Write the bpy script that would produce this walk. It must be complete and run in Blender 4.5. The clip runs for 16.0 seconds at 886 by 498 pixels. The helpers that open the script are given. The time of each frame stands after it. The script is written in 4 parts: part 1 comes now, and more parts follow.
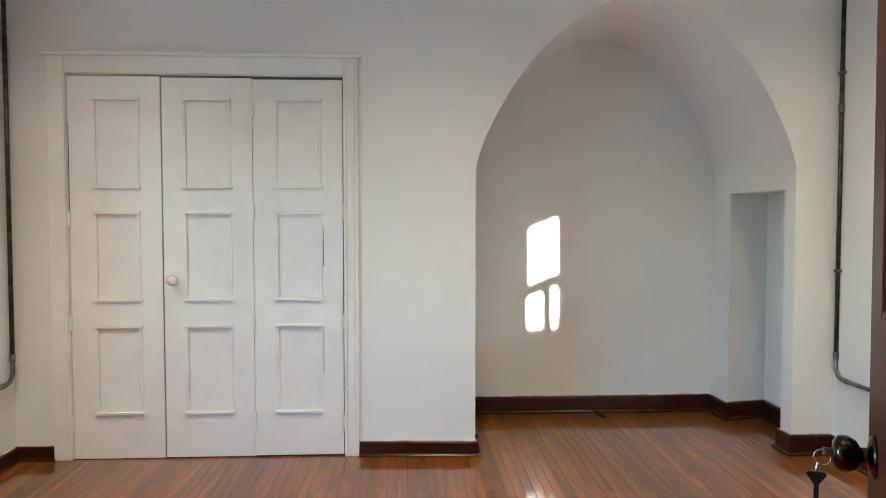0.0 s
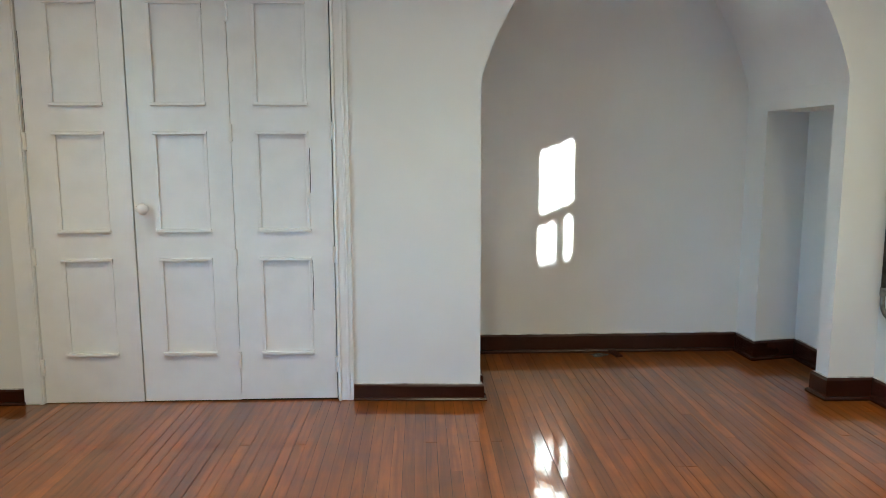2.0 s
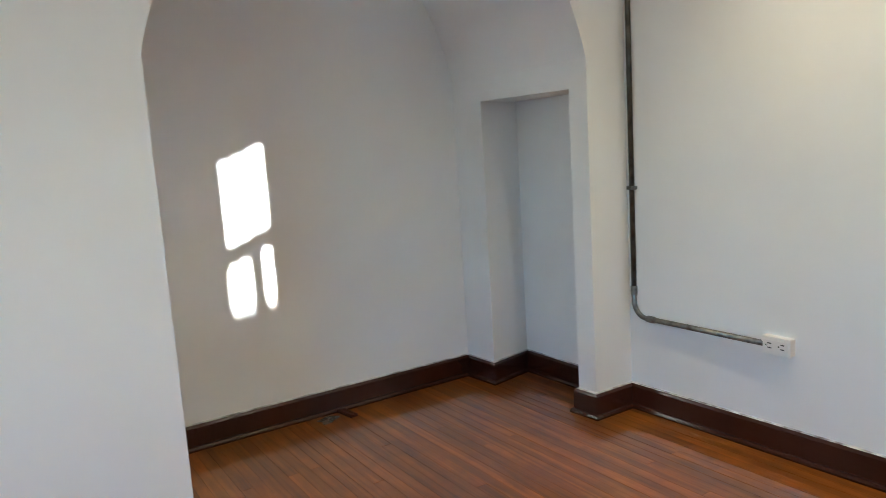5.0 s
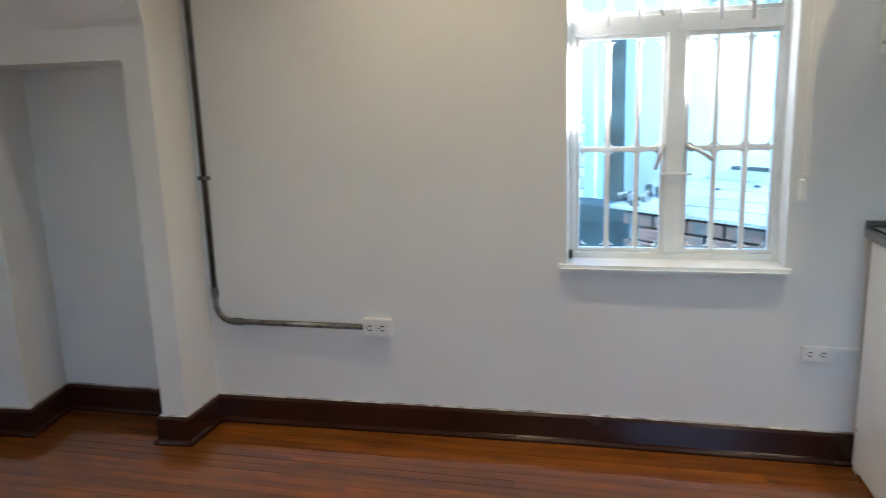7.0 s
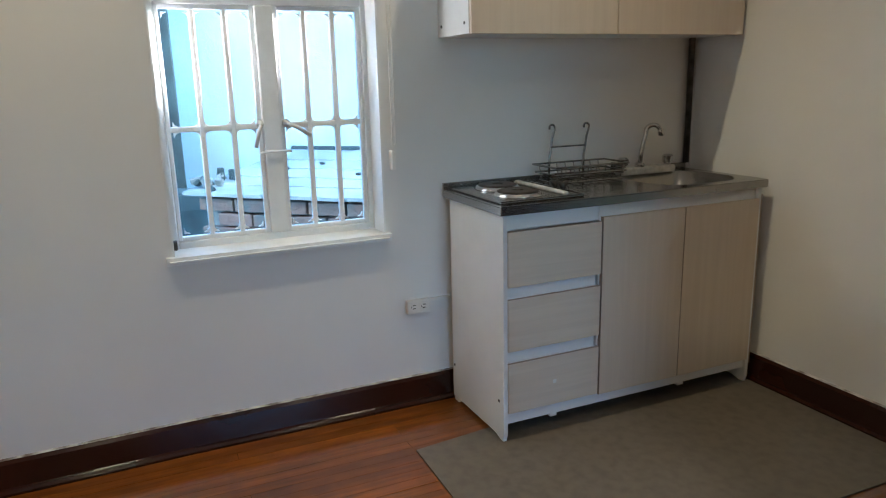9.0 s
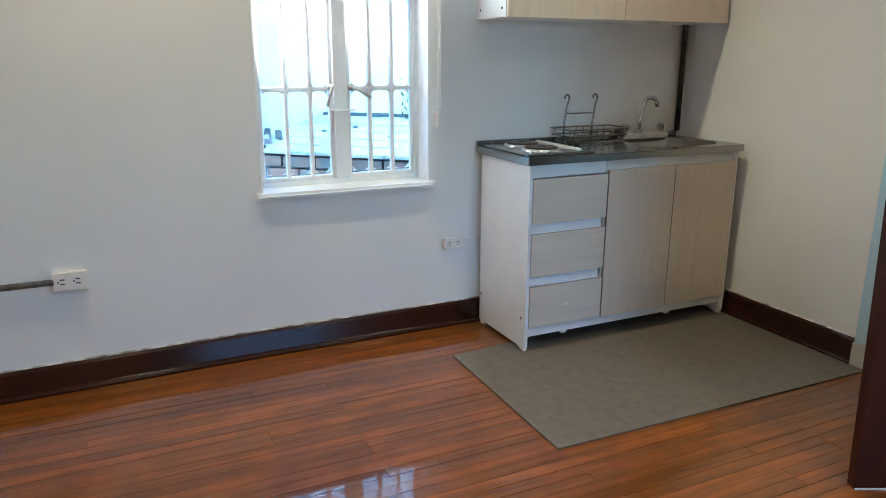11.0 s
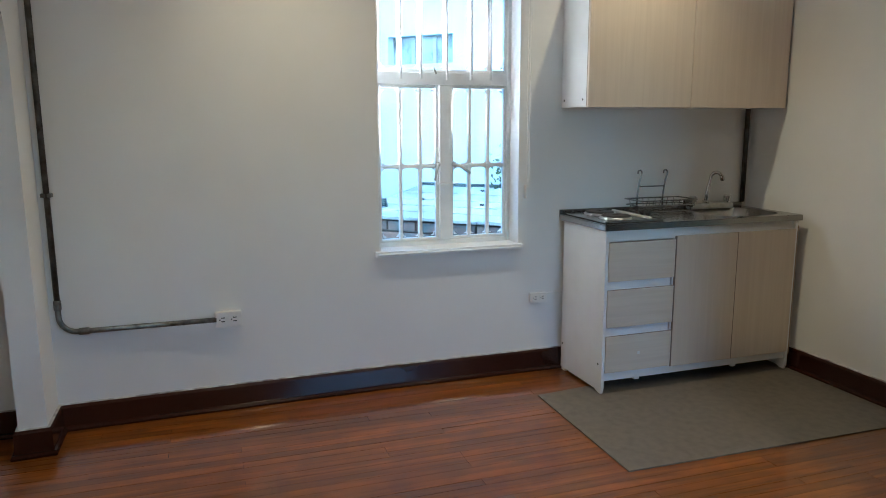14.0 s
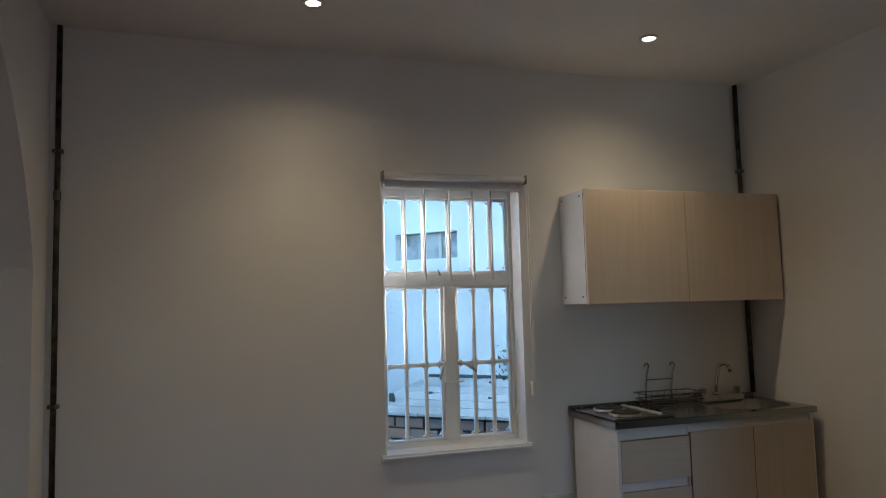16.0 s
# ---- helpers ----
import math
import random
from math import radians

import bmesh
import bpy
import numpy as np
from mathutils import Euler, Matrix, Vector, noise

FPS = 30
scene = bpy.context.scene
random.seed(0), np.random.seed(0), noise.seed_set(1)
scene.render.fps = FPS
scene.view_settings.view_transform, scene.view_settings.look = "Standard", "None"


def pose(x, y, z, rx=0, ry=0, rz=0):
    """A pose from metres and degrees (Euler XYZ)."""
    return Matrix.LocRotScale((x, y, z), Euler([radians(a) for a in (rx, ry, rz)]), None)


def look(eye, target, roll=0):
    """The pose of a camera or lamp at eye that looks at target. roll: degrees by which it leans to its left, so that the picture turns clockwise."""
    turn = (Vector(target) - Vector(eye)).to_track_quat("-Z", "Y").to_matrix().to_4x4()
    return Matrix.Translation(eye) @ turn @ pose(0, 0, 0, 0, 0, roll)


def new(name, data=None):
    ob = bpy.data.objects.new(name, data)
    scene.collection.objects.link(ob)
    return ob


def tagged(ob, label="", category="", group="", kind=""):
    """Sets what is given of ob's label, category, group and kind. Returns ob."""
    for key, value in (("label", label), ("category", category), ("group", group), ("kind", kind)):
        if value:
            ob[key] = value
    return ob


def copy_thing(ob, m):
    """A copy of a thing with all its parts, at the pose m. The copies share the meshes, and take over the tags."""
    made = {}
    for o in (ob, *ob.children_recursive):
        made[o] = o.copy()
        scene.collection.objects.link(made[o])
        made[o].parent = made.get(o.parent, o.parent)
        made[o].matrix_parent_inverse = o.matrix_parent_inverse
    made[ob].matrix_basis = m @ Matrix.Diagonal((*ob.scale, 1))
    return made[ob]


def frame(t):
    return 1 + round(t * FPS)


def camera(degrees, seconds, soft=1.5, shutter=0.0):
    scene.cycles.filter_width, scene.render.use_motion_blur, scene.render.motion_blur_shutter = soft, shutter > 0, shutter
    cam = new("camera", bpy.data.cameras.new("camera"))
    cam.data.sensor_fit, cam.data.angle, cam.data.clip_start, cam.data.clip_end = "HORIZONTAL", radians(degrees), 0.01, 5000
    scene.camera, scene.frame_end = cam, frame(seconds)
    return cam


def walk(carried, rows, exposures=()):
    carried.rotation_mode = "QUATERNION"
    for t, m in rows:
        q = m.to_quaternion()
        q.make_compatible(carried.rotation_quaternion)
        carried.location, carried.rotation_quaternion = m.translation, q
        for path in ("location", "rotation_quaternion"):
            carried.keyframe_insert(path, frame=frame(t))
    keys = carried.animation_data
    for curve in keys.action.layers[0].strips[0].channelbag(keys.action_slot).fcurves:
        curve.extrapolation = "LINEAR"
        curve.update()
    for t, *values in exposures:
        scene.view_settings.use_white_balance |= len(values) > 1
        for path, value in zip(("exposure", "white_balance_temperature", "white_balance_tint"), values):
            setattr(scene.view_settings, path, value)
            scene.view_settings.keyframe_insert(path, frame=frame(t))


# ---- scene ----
cam = camera(64.2, 16.0, soft=0.75, shutter=0.2)
PATH = [
    (0, (0.124, -0.053, 1.4), (0.22, 1.943, 1.317), -0.0),
    (0.5, (0.12, -0.047, 1.376), (0.236, 1.938, 1.162), -0.3),
    (1, (0.13, 0.005, 1.355), (0.224, 1.98, 1.053), -0.3),
    (1.5, (0.165, 0.206, 1.334), (0.232, 2.189, 1.087), -0.5),
    (2, (0.193, 0.378, 1.336), (0.258, 2.359, 1.065), -0.2),
    (2.5, (0.138, 0.584, 1.329), (0.315, 2.551, 1.013), 1.0),
    (3, (0.033, 0.819, 1.307), (0.443, 2.745, 0.96), -0.9),
    (3.5, (0.017, 1.017, 1.3), (0.567, 2.925, 1.06), 0.3),
    (4, (0.026, 1.244, 1.321), (0.709, 3.112, 1.105), -0.9),
    (6.3, (-0.006, 2.024, 1.375), (1.595, 3.158, 0.989), -1.6),
    (6.5, (-0.013, 2.087, 1.388), (1.659, 3.115, 1.002), -1.0),
    (7, (-0.047, 2.273, 1.366), (1.858, 2.737, 0.971), -1.8),
    (7.5, (-0.04, 2.346, 1.33), (1.917, 2.298, 0.925), -1.6),
    (8, (0.027, 2.342, 1.315), (1.965, 2.061, 0.909), -2.4),
    (8.5, (0.099, 2.385, 1.31), (1.997, 1.927, 0.877), -0.9),
    (9, (0.087, 2.556, 1.332), (1.866, 1.77, 0.868), -1.4),
    (9.2, (0.065, 2.618, 1.305), (1.814, 1.786, 0.808), -2.2),
    (11.3, (-0.486, 3.051, 1.33), (1.27, 2.252, 0.803), 0.6),
    (11.5, (-0.55, 3.075, 1.359), (1.218, 2.302, 0.832), 0.3),
    (12, (-0.698, 3.137, 1.378), (1.082, 2.343, 0.927), 0.1),
    (12.5, (-0.877, 3.199, 1.376), (0.931, 2.493, 0.893), -0.3),
    (13, (-0.881, 3.253, 1.388), (0.982, 2.637, 1.0), -2.2),
    (13.5, (-0.876, 3.282, 1.393), (0.989, 2.675, 0.999), -0.8),
    (14, (-0.875, 3.289, 1.396), (0.994, 2.664, 1.053), -0.2),
    (14.5, (-0.875, 3.278, 1.422), (1.011, 2.654, 1.186), 0.0),
    (15, (-0.887, 3.281, 1.459), (1.013, 2.665, 1.355), -0.2),
    (15.5, (-0.895, 3.279, 1.52), (1.007, 2.662, 1.516), -1.0),
    (16, (-0.92, 3.275, 1.497), (0.977, 2.663, 1.66), -1.5),
]
EXPOSURES = [(0.0, 5.0, 5770, 2), (1.0, 4.8, 5570, 0), (2.0, 4.75, 5470, -1), (3.5, 4.7, 5370, -1), (4.2, 4.8, 5420, 1), (6.5, 4.45, 5830, 6), (7.5, 4.05, 5930, 8), (8.0, 4.05, 5880, 8), (8.5, 3.83, 5730, 6), (9.0, 3.9, 5730, 6), (11.5, 4.45, 5390, 4), (13.0, 4.15, 5440, 4), (14.5, 3.7, 5580, 6), (15.0, 3.25, 5780, 9), (15.5, 2.8, 6000, 11), (16.0, 2.7, 6200, 12)]
walk(cam, [(t, look(eye, target, roll)) for t, eye, target, roll in PATH], EXPOSURES)

# ---- light ----
SUN_AZ, SUN_EL = radians(149.9), radians(11.7)   # compass from +y clockwise, height
world = bpy.data.worlds.new("world")
scene.world = world
world.use_nodes = True
sky = world.node_tree.nodes.new("ShaderNodeTexSky")
sky.sky_type, sky.sun_disc = "NISHITA", False
sky.sun_elevation, sky.sun_rotation = SUN_EL, SUN_AZ
sky.ozone_density, sky.dust_density = 4.0, 1.5
bg = world.node_tree.nodes["Background"]
bg.inputs["Strength"].default_value = 0.15
world.node_tree.links.new(sky.outputs["Color"], bg.inputs["Color"])

sun = new("sun", bpy.data.lights.new("sun", "SUN"))
sun.data.energy, sun.data.angle, sun.data.color = 5.0, radians(0.9), (1.0, 0.93, 0.84)
away = Vector((math.sin(SUN_AZ) * math.cos(SUN_EL), math.cos(SUN_AZ) * math.cos(SUN_EL), math.sin(SUN_EL)))
sun.matrix_world = look(away * 30, (0, 0, 0))

# each ceiling spot: a narrow beam and the wide spill round it (watts, cone in degrees)
LAMP_BEAMS = ((2.3, 96), (1.45, 150))
LAMP_PLACES = [(x, y) for x in (-1.55, 0.27, 2.09) for y in (1.17, 2.87)]
CEIL = 2.84
for lx, ly in LAMP_PLACES:
    for watts, cone in LAMP_BEAMS:
        lamp = new("spot", bpy.data.lights.new("spot", "SPOT"))
        lamp.data.energy, lamp.data.color = watts, (1.0, 0.77, 0.45)
        lamp.data.spot_size, lamp.data.spot_blend, lamp.data.shadow_soft_size = radians(cone), 1.0, 0.035
        lamp.matrix_world = look((lx, ly, CEIL - 0.03), (lx, ly, 0))

# the sky's light in the opening of the west window
west_sky = new("sky_light", bpy.data.lights.new("sky_light", "AREA"))
west_sky.data.shape, west_sky.data.size, west_sky.data.size_y = "RECTANGLE", 1.16, 1.25
west_sky.data.energy, west_sky.data.color, west_sky.data.spread = 0.26, (0.52, 0.79, 1.0), radians(130)
west_sky.matrix_world = look((-2.20, 1.475, 1.475), (0.0, 1.475, 0.40))


# ---- materials ----
def material(name, colour, rough=0.6, metal=0.0, vary=0.06, scale=3.0, fine=60.0, bump=0.05, depth=0.002, spec=0.5, coat=0.0, dark=None):
    """A painted or plain surface with blotches, fine grain and relief in world space."""
    m = bpy.data.materials.new(name)
    m.use_nodes = True
    nt = m.node_tree
    b = nt.nodes["Principled BSDF"]
    geo = nt.nodes.new("ShaderNodeNewGeometry")
    big, small = nt.nodes.new("ShaderNodeTexNoise"), nt.nodes.new("ShaderNodeTexNoise")
    big.inputs["Scale"].default_value, big.inputs["Detail"].default_value = scale, 4
    small.inputs["Scale"].default_value, small.inputs["Detail"].default_value = fine, 3
    for n in (big, small):
        nt.links.new(geo.outputs["Position"], n.inputs["Vector"])
    mix = nt.nodes.new("ShaderNodeMix")
    mix.data_type = "RGBA"
    low = dark or tuple(c * (1 - 2 * vary) for c in colour)
    mix.inputs["A"].default_value = (*low, 1)
    mix.inputs["B"].default_value = (*colour, 1)
    ramp = nt.nodes.new("ShaderNodeMapRange")
    ramp.inputs["From Min"].default_value, ramp.inputs["From Max"].default_value = 0.3, 0.6
    nt.links.new(big.outputs["Fac"], ramp.inputs["Value"])
    nt.links.new(ramp.outputs["Result"], mix.inputs["Factor"])
    nt.links.new(mix.outputs["Result"], b.inputs["Base Color"])
    add = nt.nodes.new("ShaderNodeMath")
    add.operation = "MULTIPLY_ADD"
    add.inputs[1].default_value = 0.25
    nt.links.new(small.outputs["Fac"], add.inputs[0])
    nt.links.new(big.outputs["Fac"], add.inputs[2])
    bp = nt.nodes.new("ShaderNodeBump")
    bp.inputs["Strength"].default_value, bp.inputs["Distance"].default_value = bump, depth * 10
    nt.links.new(add.outputs["Value"], bp.inputs["Height"])
    nt.links.new(bp.outputs["Normal"], b.inputs["Normal"])
    rr = nt.nodes.new("ShaderNodeMapRange")
    rr.inputs["To Min"].default_value, rr.inputs["To Max"].default_value = max(rough - 0.08, 0.03), min(rough + 0.08, 1)
    nt.links.new(small.outputs["Fac"], rr.inputs["Value"])
    nt.links.new(rr.outputs["Result"], b.inputs["Roughness"])
    b.inputs["Metallic"].default_value = metal
    b.inputs["Specular IOR Level"].default_value = spec
    b.inputs["Coat Weight"].default_value = coat
    b.inputs["Coat Roughness"].default_value = 0.12
    return m


def wood(name, light, dark, rough, along="Y", coat=0.0, random_tint=0.0, stretch=18.0, worn=0.0, bump=0.08, coat_ior=1.5, bands=0.0, blotches=1.4, spec=0.35, gloss=0.085):
    """Grain that runs along one axis; pieces differ by Object Info's Random."""
    m = bpy.data.materials.new(name)
    m.use_nodes = True
    nt = m.node_tree
    L = nt.links.new
    b = nt.nodes["Principled BSDF"]
    geo, info = nt.nodes.new("ShaderNodeNewGeometry"), nt.nodes.new("ShaderNodeObjectInfo")
    shift = nt.nodes.new("ShaderNodeVectorMath")
    shift.operation = "MULTIPLY_ADD"
    shift.inputs[1].default_value = (7.3, 5.1, 3.7)
    L(info.outputs["Random"], shift.inputs[0])
    L(geo.outputs["Position"], shift.inputs[2])
    mp = nt.nodes.new("ShaderNodeMapping")
    mp.inputs["Scale"].default_value = tuple(1.0 if a == along else stretch for a in "XYZ")
    L(shift.outputs["Vector"], mp.inputs["Vector"])
    grain, fibre, blot = (nt.nodes.new("ShaderNodeTexNoise") for _ in range(3))
    grain.inputs["Scale"].default_value, grain.inputs["Detail"].default_value, grain.inputs["Distortion"].default_value = 1.6, 5, 0.8
    fibre.inputs["Scale"].default_value, fibre.inputs["Detail"].default_value = 7.0, 6
    blot.inputs["Scale"].default_value, blot.inputs["Detail"].default_value = blotches, 5
    L(mp.outputs["Vector"], grain.inputs["Vector"])
    L(mp.outputs["Vector"], fibre.inputs["Vector"])
    L(geo.outputs["Position"], blot.inputs["Vector"])
    f1 = nt.nodes.new("ShaderNodeMapRange")
    f1.inputs["From Min"].default_value, f1.inputs["From Max"].default_value = 0.36, 0.66
    L(grain.outputs["Fac"], f1.inputs["Value"])
    f2 = nt.nodes.new("ShaderNodeMath")
    f2.operation = "MULTIPLY_ADD"
    f2.inputs[1].default_value = 0.45
    L(fibre.outputs["Fac"], f2.inputs[0])
    L(f1.outputs["Result"], f2.inputs[2])
    f3 = nt.nodes.new("ShaderNodeMath")
    f3.operation = "MULTIPLY"
    f3.use_clamp = True
    f3.inputs[1].default_value = 0.75
    L(f2.outputs["Value"], f3.inputs[0])
    mix = nt.nodes.new("ShaderNodeMix")
    mix.data_type = "RGBA"
    mix.inputs["A"].default_value, mix.inputs["B"].default_value = (*dark, 1), (*light, 1)
    L(f3.outputs["Value"], mix.inputs["Factor"])
    hsv = nt.nodes.new("ShaderNodeHueSaturation")
    val = nt.nodes.new("ShaderNodeMapRange")
    val.inputs["To Min"].default_value, val.inputs["To Max"].default_value = 1 - random_tint, 1 + random_tint
    L(info.outputs["Random"], val.inputs["Value"])
    bv = nt.nodes.new("ShaderNodeMapRange")
    bv.inputs["From Min"].default_value, bv.inputs["From Max"].default_value = 0.3, 0.6
    bv.inputs["To Min"].default_value, bv.inputs["To Max"].default_value = 1 - worn, 1.0
    L(blot.outputs["Fac"], bv.inputs["Value"])
    mul = nt.nodes.new("ShaderNodeMath")
    mul.operation = "MULTIPLY"
    L(val.outputs["Result"], mul.inputs[0])
    L(bv.outputs["Result"], mul.inputs[1])
    if bands:
        # runs of darker boards, a few boards wide
        bm2, bn, br, bx = (nt.nodes.new(k) for k in ("ShaderNodeMapping", "ShaderNodeTexNoise", "ShaderNodeMapRange", "ShaderNodeMath"))
        bm2.inputs["Scale"].default_value = (5.0, 0.45, 1.0)
        bn.inputs["Scale"].default_value, bn.inputs["Detail"].default_value = 1.0, 3
        br.inputs["From Min"].default_value, br.inputs["From Max"].default_value = 0.36, 0.54
        br.inputs["To Min"].default_value = 1 - bands
        bx.operation = "MULTIPLY"
        L(geo.outputs["Position"], bm2.inputs["Vector"])
        L(bm2.outputs["Vector"], bn.inputs["Vector"])
        L(bn.outputs["Fac"], br.inputs["Value"])
        L(br.outputs["Result"], bx.inputs[0])
        L(mul.outputs["Value"], bx.inputs[1])
        L(bx.outputs["Value"], hsv.inputs["Value"])
    else:
        L(mul.outputs["Value"], hsv.inputs["Value"])
    L(mix.outputs["Result"], hsv.inputs["Color"])
    L(hsv.outputs["Color"], b.inputs["Base Color"])
    bp = nt.nodes.new("ShaderNodeBump")
    bp.inputs["Strength"].default_value, bp.inputs["Distance"].default_value = bump, 0.004
    wav = nt.nodes.new("ShaderNodeTexNoise")
    wav.inputs["Scale"].default_value, wav.inputs["Detail"].default_value = 14.0, 2
    L(geo.outputs["Position"], wav.inputs["Vector"])
    L(wav.outputs["Fac"], bp.inputs["Height"])
    bp2 = nt.nodes.new("ShaderNodeBump")
    bp2.inputs["Strength"].default_value, bp2.inputs["Distance"].default_value = bump * 0.5, 0.001
    L(fibre.outputs["Fac"], bp2.inputs["Height"])
    L(bp.outputs["Normal"], bp2.inputs["Normal"])
    L(bp2.outputs["Normal"], b.inputs["Normal"])
    L(bp.outputs["Normal"], b.inputs["Coat Normal"])
    rr = nt.nodes.new("ShaderNodeMapRange")
    rr.inputs["To Min"].default_value, rr.inputs["To Max"].default_value = max(rough - 0.1, 0.04), rough + 0.1
    L(blot.outputs["Fac"], rr.inputs["Value"])
    L(rr.outputs["Result"], b.inputs["Roughness"])
    b.inputs["Specular IOR Level"].default_value = spec
    b.inputs["Coat Weight"].default_value, b.inputs["Coat Roughness"].default_value = coat, gloss
    b.inputs["Coat IOR"].default_value = coat_ior
    return m


def glowing(name, colour, strength):
    m = bpy.data.materials.new(name)
    m.use_nodes = True
    b = m.node_tree.nodes["Principled BSDF"]
    b.inputs["Base Color"].default_value = (0.9, 0.9, 0.9, 1)
    b.inputs["Emission Color"].default_value = (*colour, 1)
    b.inputs["Emission Strength"].default_value = strength
    return m


def glass(name):
    m = bpy.data.materials.new(name)
    m.use_nodes = True
    nt = m.node_tree
    nt.nodes.remove(nt.nodes["Principled BSDF"])
    clear, shine, mixs, fres = (nt.nodes.new(k) for k in ("ShaderNodeBsdfTransparent", "ShaderNodeBsdfGlossy", "ShaderNodeMixShader", "ShaderNodeFresnel"))
    clear.inputs["Color"].default_value = (0.80, 0.95, 0.99, 1)
    shine.inputs["Roughness"].default_value = 0.02
    fres.inputs["IOR"].default_value = 1.45
    nt.links.new(fres.outputs["Fac"], mixs.inputs["Fac"])
    nt.links.new(clear.outputs["BSDF"], mixs.inputs[1])
    nt.links.new(shine.outputs["BSDF"], mixs.inputs[2])
    nt.links.new(mixs.outputs["Shader"], nt.nodes["Material Output"].inputs["Surface"])
    return m


WALL = material("wall_paint", (0.78, 0.775, 0.76), 0.75, vary=0.02, scale=2.2, fine=45, bump=0.035, depth=0.004, spec=0.3)
CEILING = material("ceiling_paint", (0.78, 0.78, 0.77), 0.85, vary=0.02, scale=1.6, fine=40, bump=0.03, depth=0.004, spec=0.2)
ENAMEL = material("white_enamel", (0.82, 0.815, 0.80), 0.38, vary=0.03, scale=7, fine=90, bump=0.10, depth=0.002, coat=0.1)
WINDOW_WHITE = material("window_enamel", (0.80, 0.81, 0.81), 0.32, vary=0.04, scale=12, fine=120, bump=0.12, depth=0.002)
BASE_BROWN = material("skirting_varnish", (0.034, 0.009, 0.0055), 0.22, spec=0.3, vary=0.25, scale=2.5, fine=30, bump=0.05, depth=0.002, coat=0.25, dark=(0.022, 0.0065, 0.0045))
SMEARED = material("paint_smeared_edge", (0.55, 0.54, 0.52), 0.4, vary=0.4, scale=16, fine=120, bump=0.2, dark=(0.05, 0.014, 0.010))
FLOOR = wood("floor_boards", (0.285, 0.086, 0.0095), (0.130, 0.038, 0.0048), 0.36, "Y", coat=1.0, coat_ior=1.53, bands=0.30, random_tint=0.18, stretch=16, worn=0.24, blotches=9.0, spec=0.15, bump=0.09, gloss=0.05)
GROOVE = material("floor_joint", (0.020, 0.008, 0.004), 0.8)
DOOR_BROWN = wood("door_wood", (0.060, 0.014, 0.006), (0.030, 0.007, 0.004), 0.42, "Z", coat=0.0, spec=0.15, stretch=14, worn=0.2)
OAK = wood("pale_oak_laminate", (0.70, 0.605, 0.50), (0.645, 0.55, 0.45), 0.42, "Z", stretch=26, worn=0.04, bump=0.03)
OAK_ACROSS = wood("pale_oak_laminate_across", (0.71, 0.62, 0.52), (0.64, 0.55, 0.455), 0.42, "Y", stretch=26, worn=0.04, bump=0.03)
MELAMINE = material("white_melamine", (0.80, 0.81, 0.82), 0.34, vary=0.02, scale=9, fine=150, bump=0.04)
EDGE_BROWN = material("dark_edge_band", (0.30, 0.23, 0.18), 0.5)
STEEL = material("brushed_steel", (0.36, 0.35, 0.34), 0.24, metal=1.0, vary=0.05, scale=5, fine=30, bump=0.012, depth=0.0006)
WIRE = material("rack_wire", (0.36, 0.36, 0.36), 0.2, metal=1.0, vary=0.1, scale=30, bump=0.02)
CHROME = material("chrome", (0.66, 0.66, 0.66), 0.12, metal=1.0, vary=0.04, scale=20, fine=200, bump=0.02)
GALVANISED = material("galvanised_steel", (0.25, 0.25, 0.235), 0.36, metal=0.9, vary=0.3, scale=26, fine=160, bump=0.15, dark=(0.10, 0.10, 0.095))
PALE_METAL = material("worn_grey_metal", (0.62, 0.62, 0.61), 0.4, metal=0.3, vary=0.15, scale=30, fine=160, bump=0.1)
DARK_PIPE = material("tarnished_steel", (0.11, 0.105, 0.095), 0.4, metal=0.8, vary=0.35, scale=18, fine=140, bump=0.2, dark=(0.035, 0.03, 0.028))
BLACK = material("black_plastic", (0.012, 0.012, 0.012), 0.4)
IRON = material("hotplate_iron", (0.035, 0.028, 0.026), 0.55, metal=0.3, vary=0.2, scale=40)
PLASTIC = material("white_plastic", (0.78, 0.77, 0.74), 0.4, vary=0.02, scale=30)
LINO = material("grey_linoleum", (0.142, 0.122, 0.099), 0.55, vary=0.12, scale=24, fine=320, bump=0.08, depth=0.001)
BLIND = material("blind_fabric", (0.72, 0.73, 0.75), 0.7, vary=0.04, scale=20, fine=300)
# bluish daylight put into the colour of the inner door and casing
PALE_BLUE = material("blue_daylight_tint", (0.48, 0.66, 0.76), 0.4, vary=0.03)
PLINTH = material("plinth_stone_paint", (0.46, 0.45, 0.42), 0.6, vary=0.08, scale=12)
SPILL = material("dried_spill", (0.16, 0.15, 0.15), 0.12, vary=0.4, scale=30, coat=0.8)
BULB = glowing("lamp_face", (1.0, 0.86, 0.66), 1.8)
GLASS = glass("window_glass")
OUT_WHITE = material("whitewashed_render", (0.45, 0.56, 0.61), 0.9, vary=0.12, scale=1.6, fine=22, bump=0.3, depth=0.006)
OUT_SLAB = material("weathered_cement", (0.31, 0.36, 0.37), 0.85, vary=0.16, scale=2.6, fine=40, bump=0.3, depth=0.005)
BRICK = material("weathered_brick", (0.20, 0.125, 0.10), 0.9, vary=0.25, scale=9, fine=60, bump=0.4, depth=0.006, dark=(0.09, 0.115, 0.115))
MORTAR = material("mortar", (0.23, 0.25, 0.25), 0.95, vary=0.2, scale=14)
PALE_BRICK = material("pale_grey_brick", (0.46, 0.48, 0.46), 0.9, vary=0.25, scale=9, fine=60, bump=0.4, depth=0.006, dark=(0.30, 0.36, 0.36))
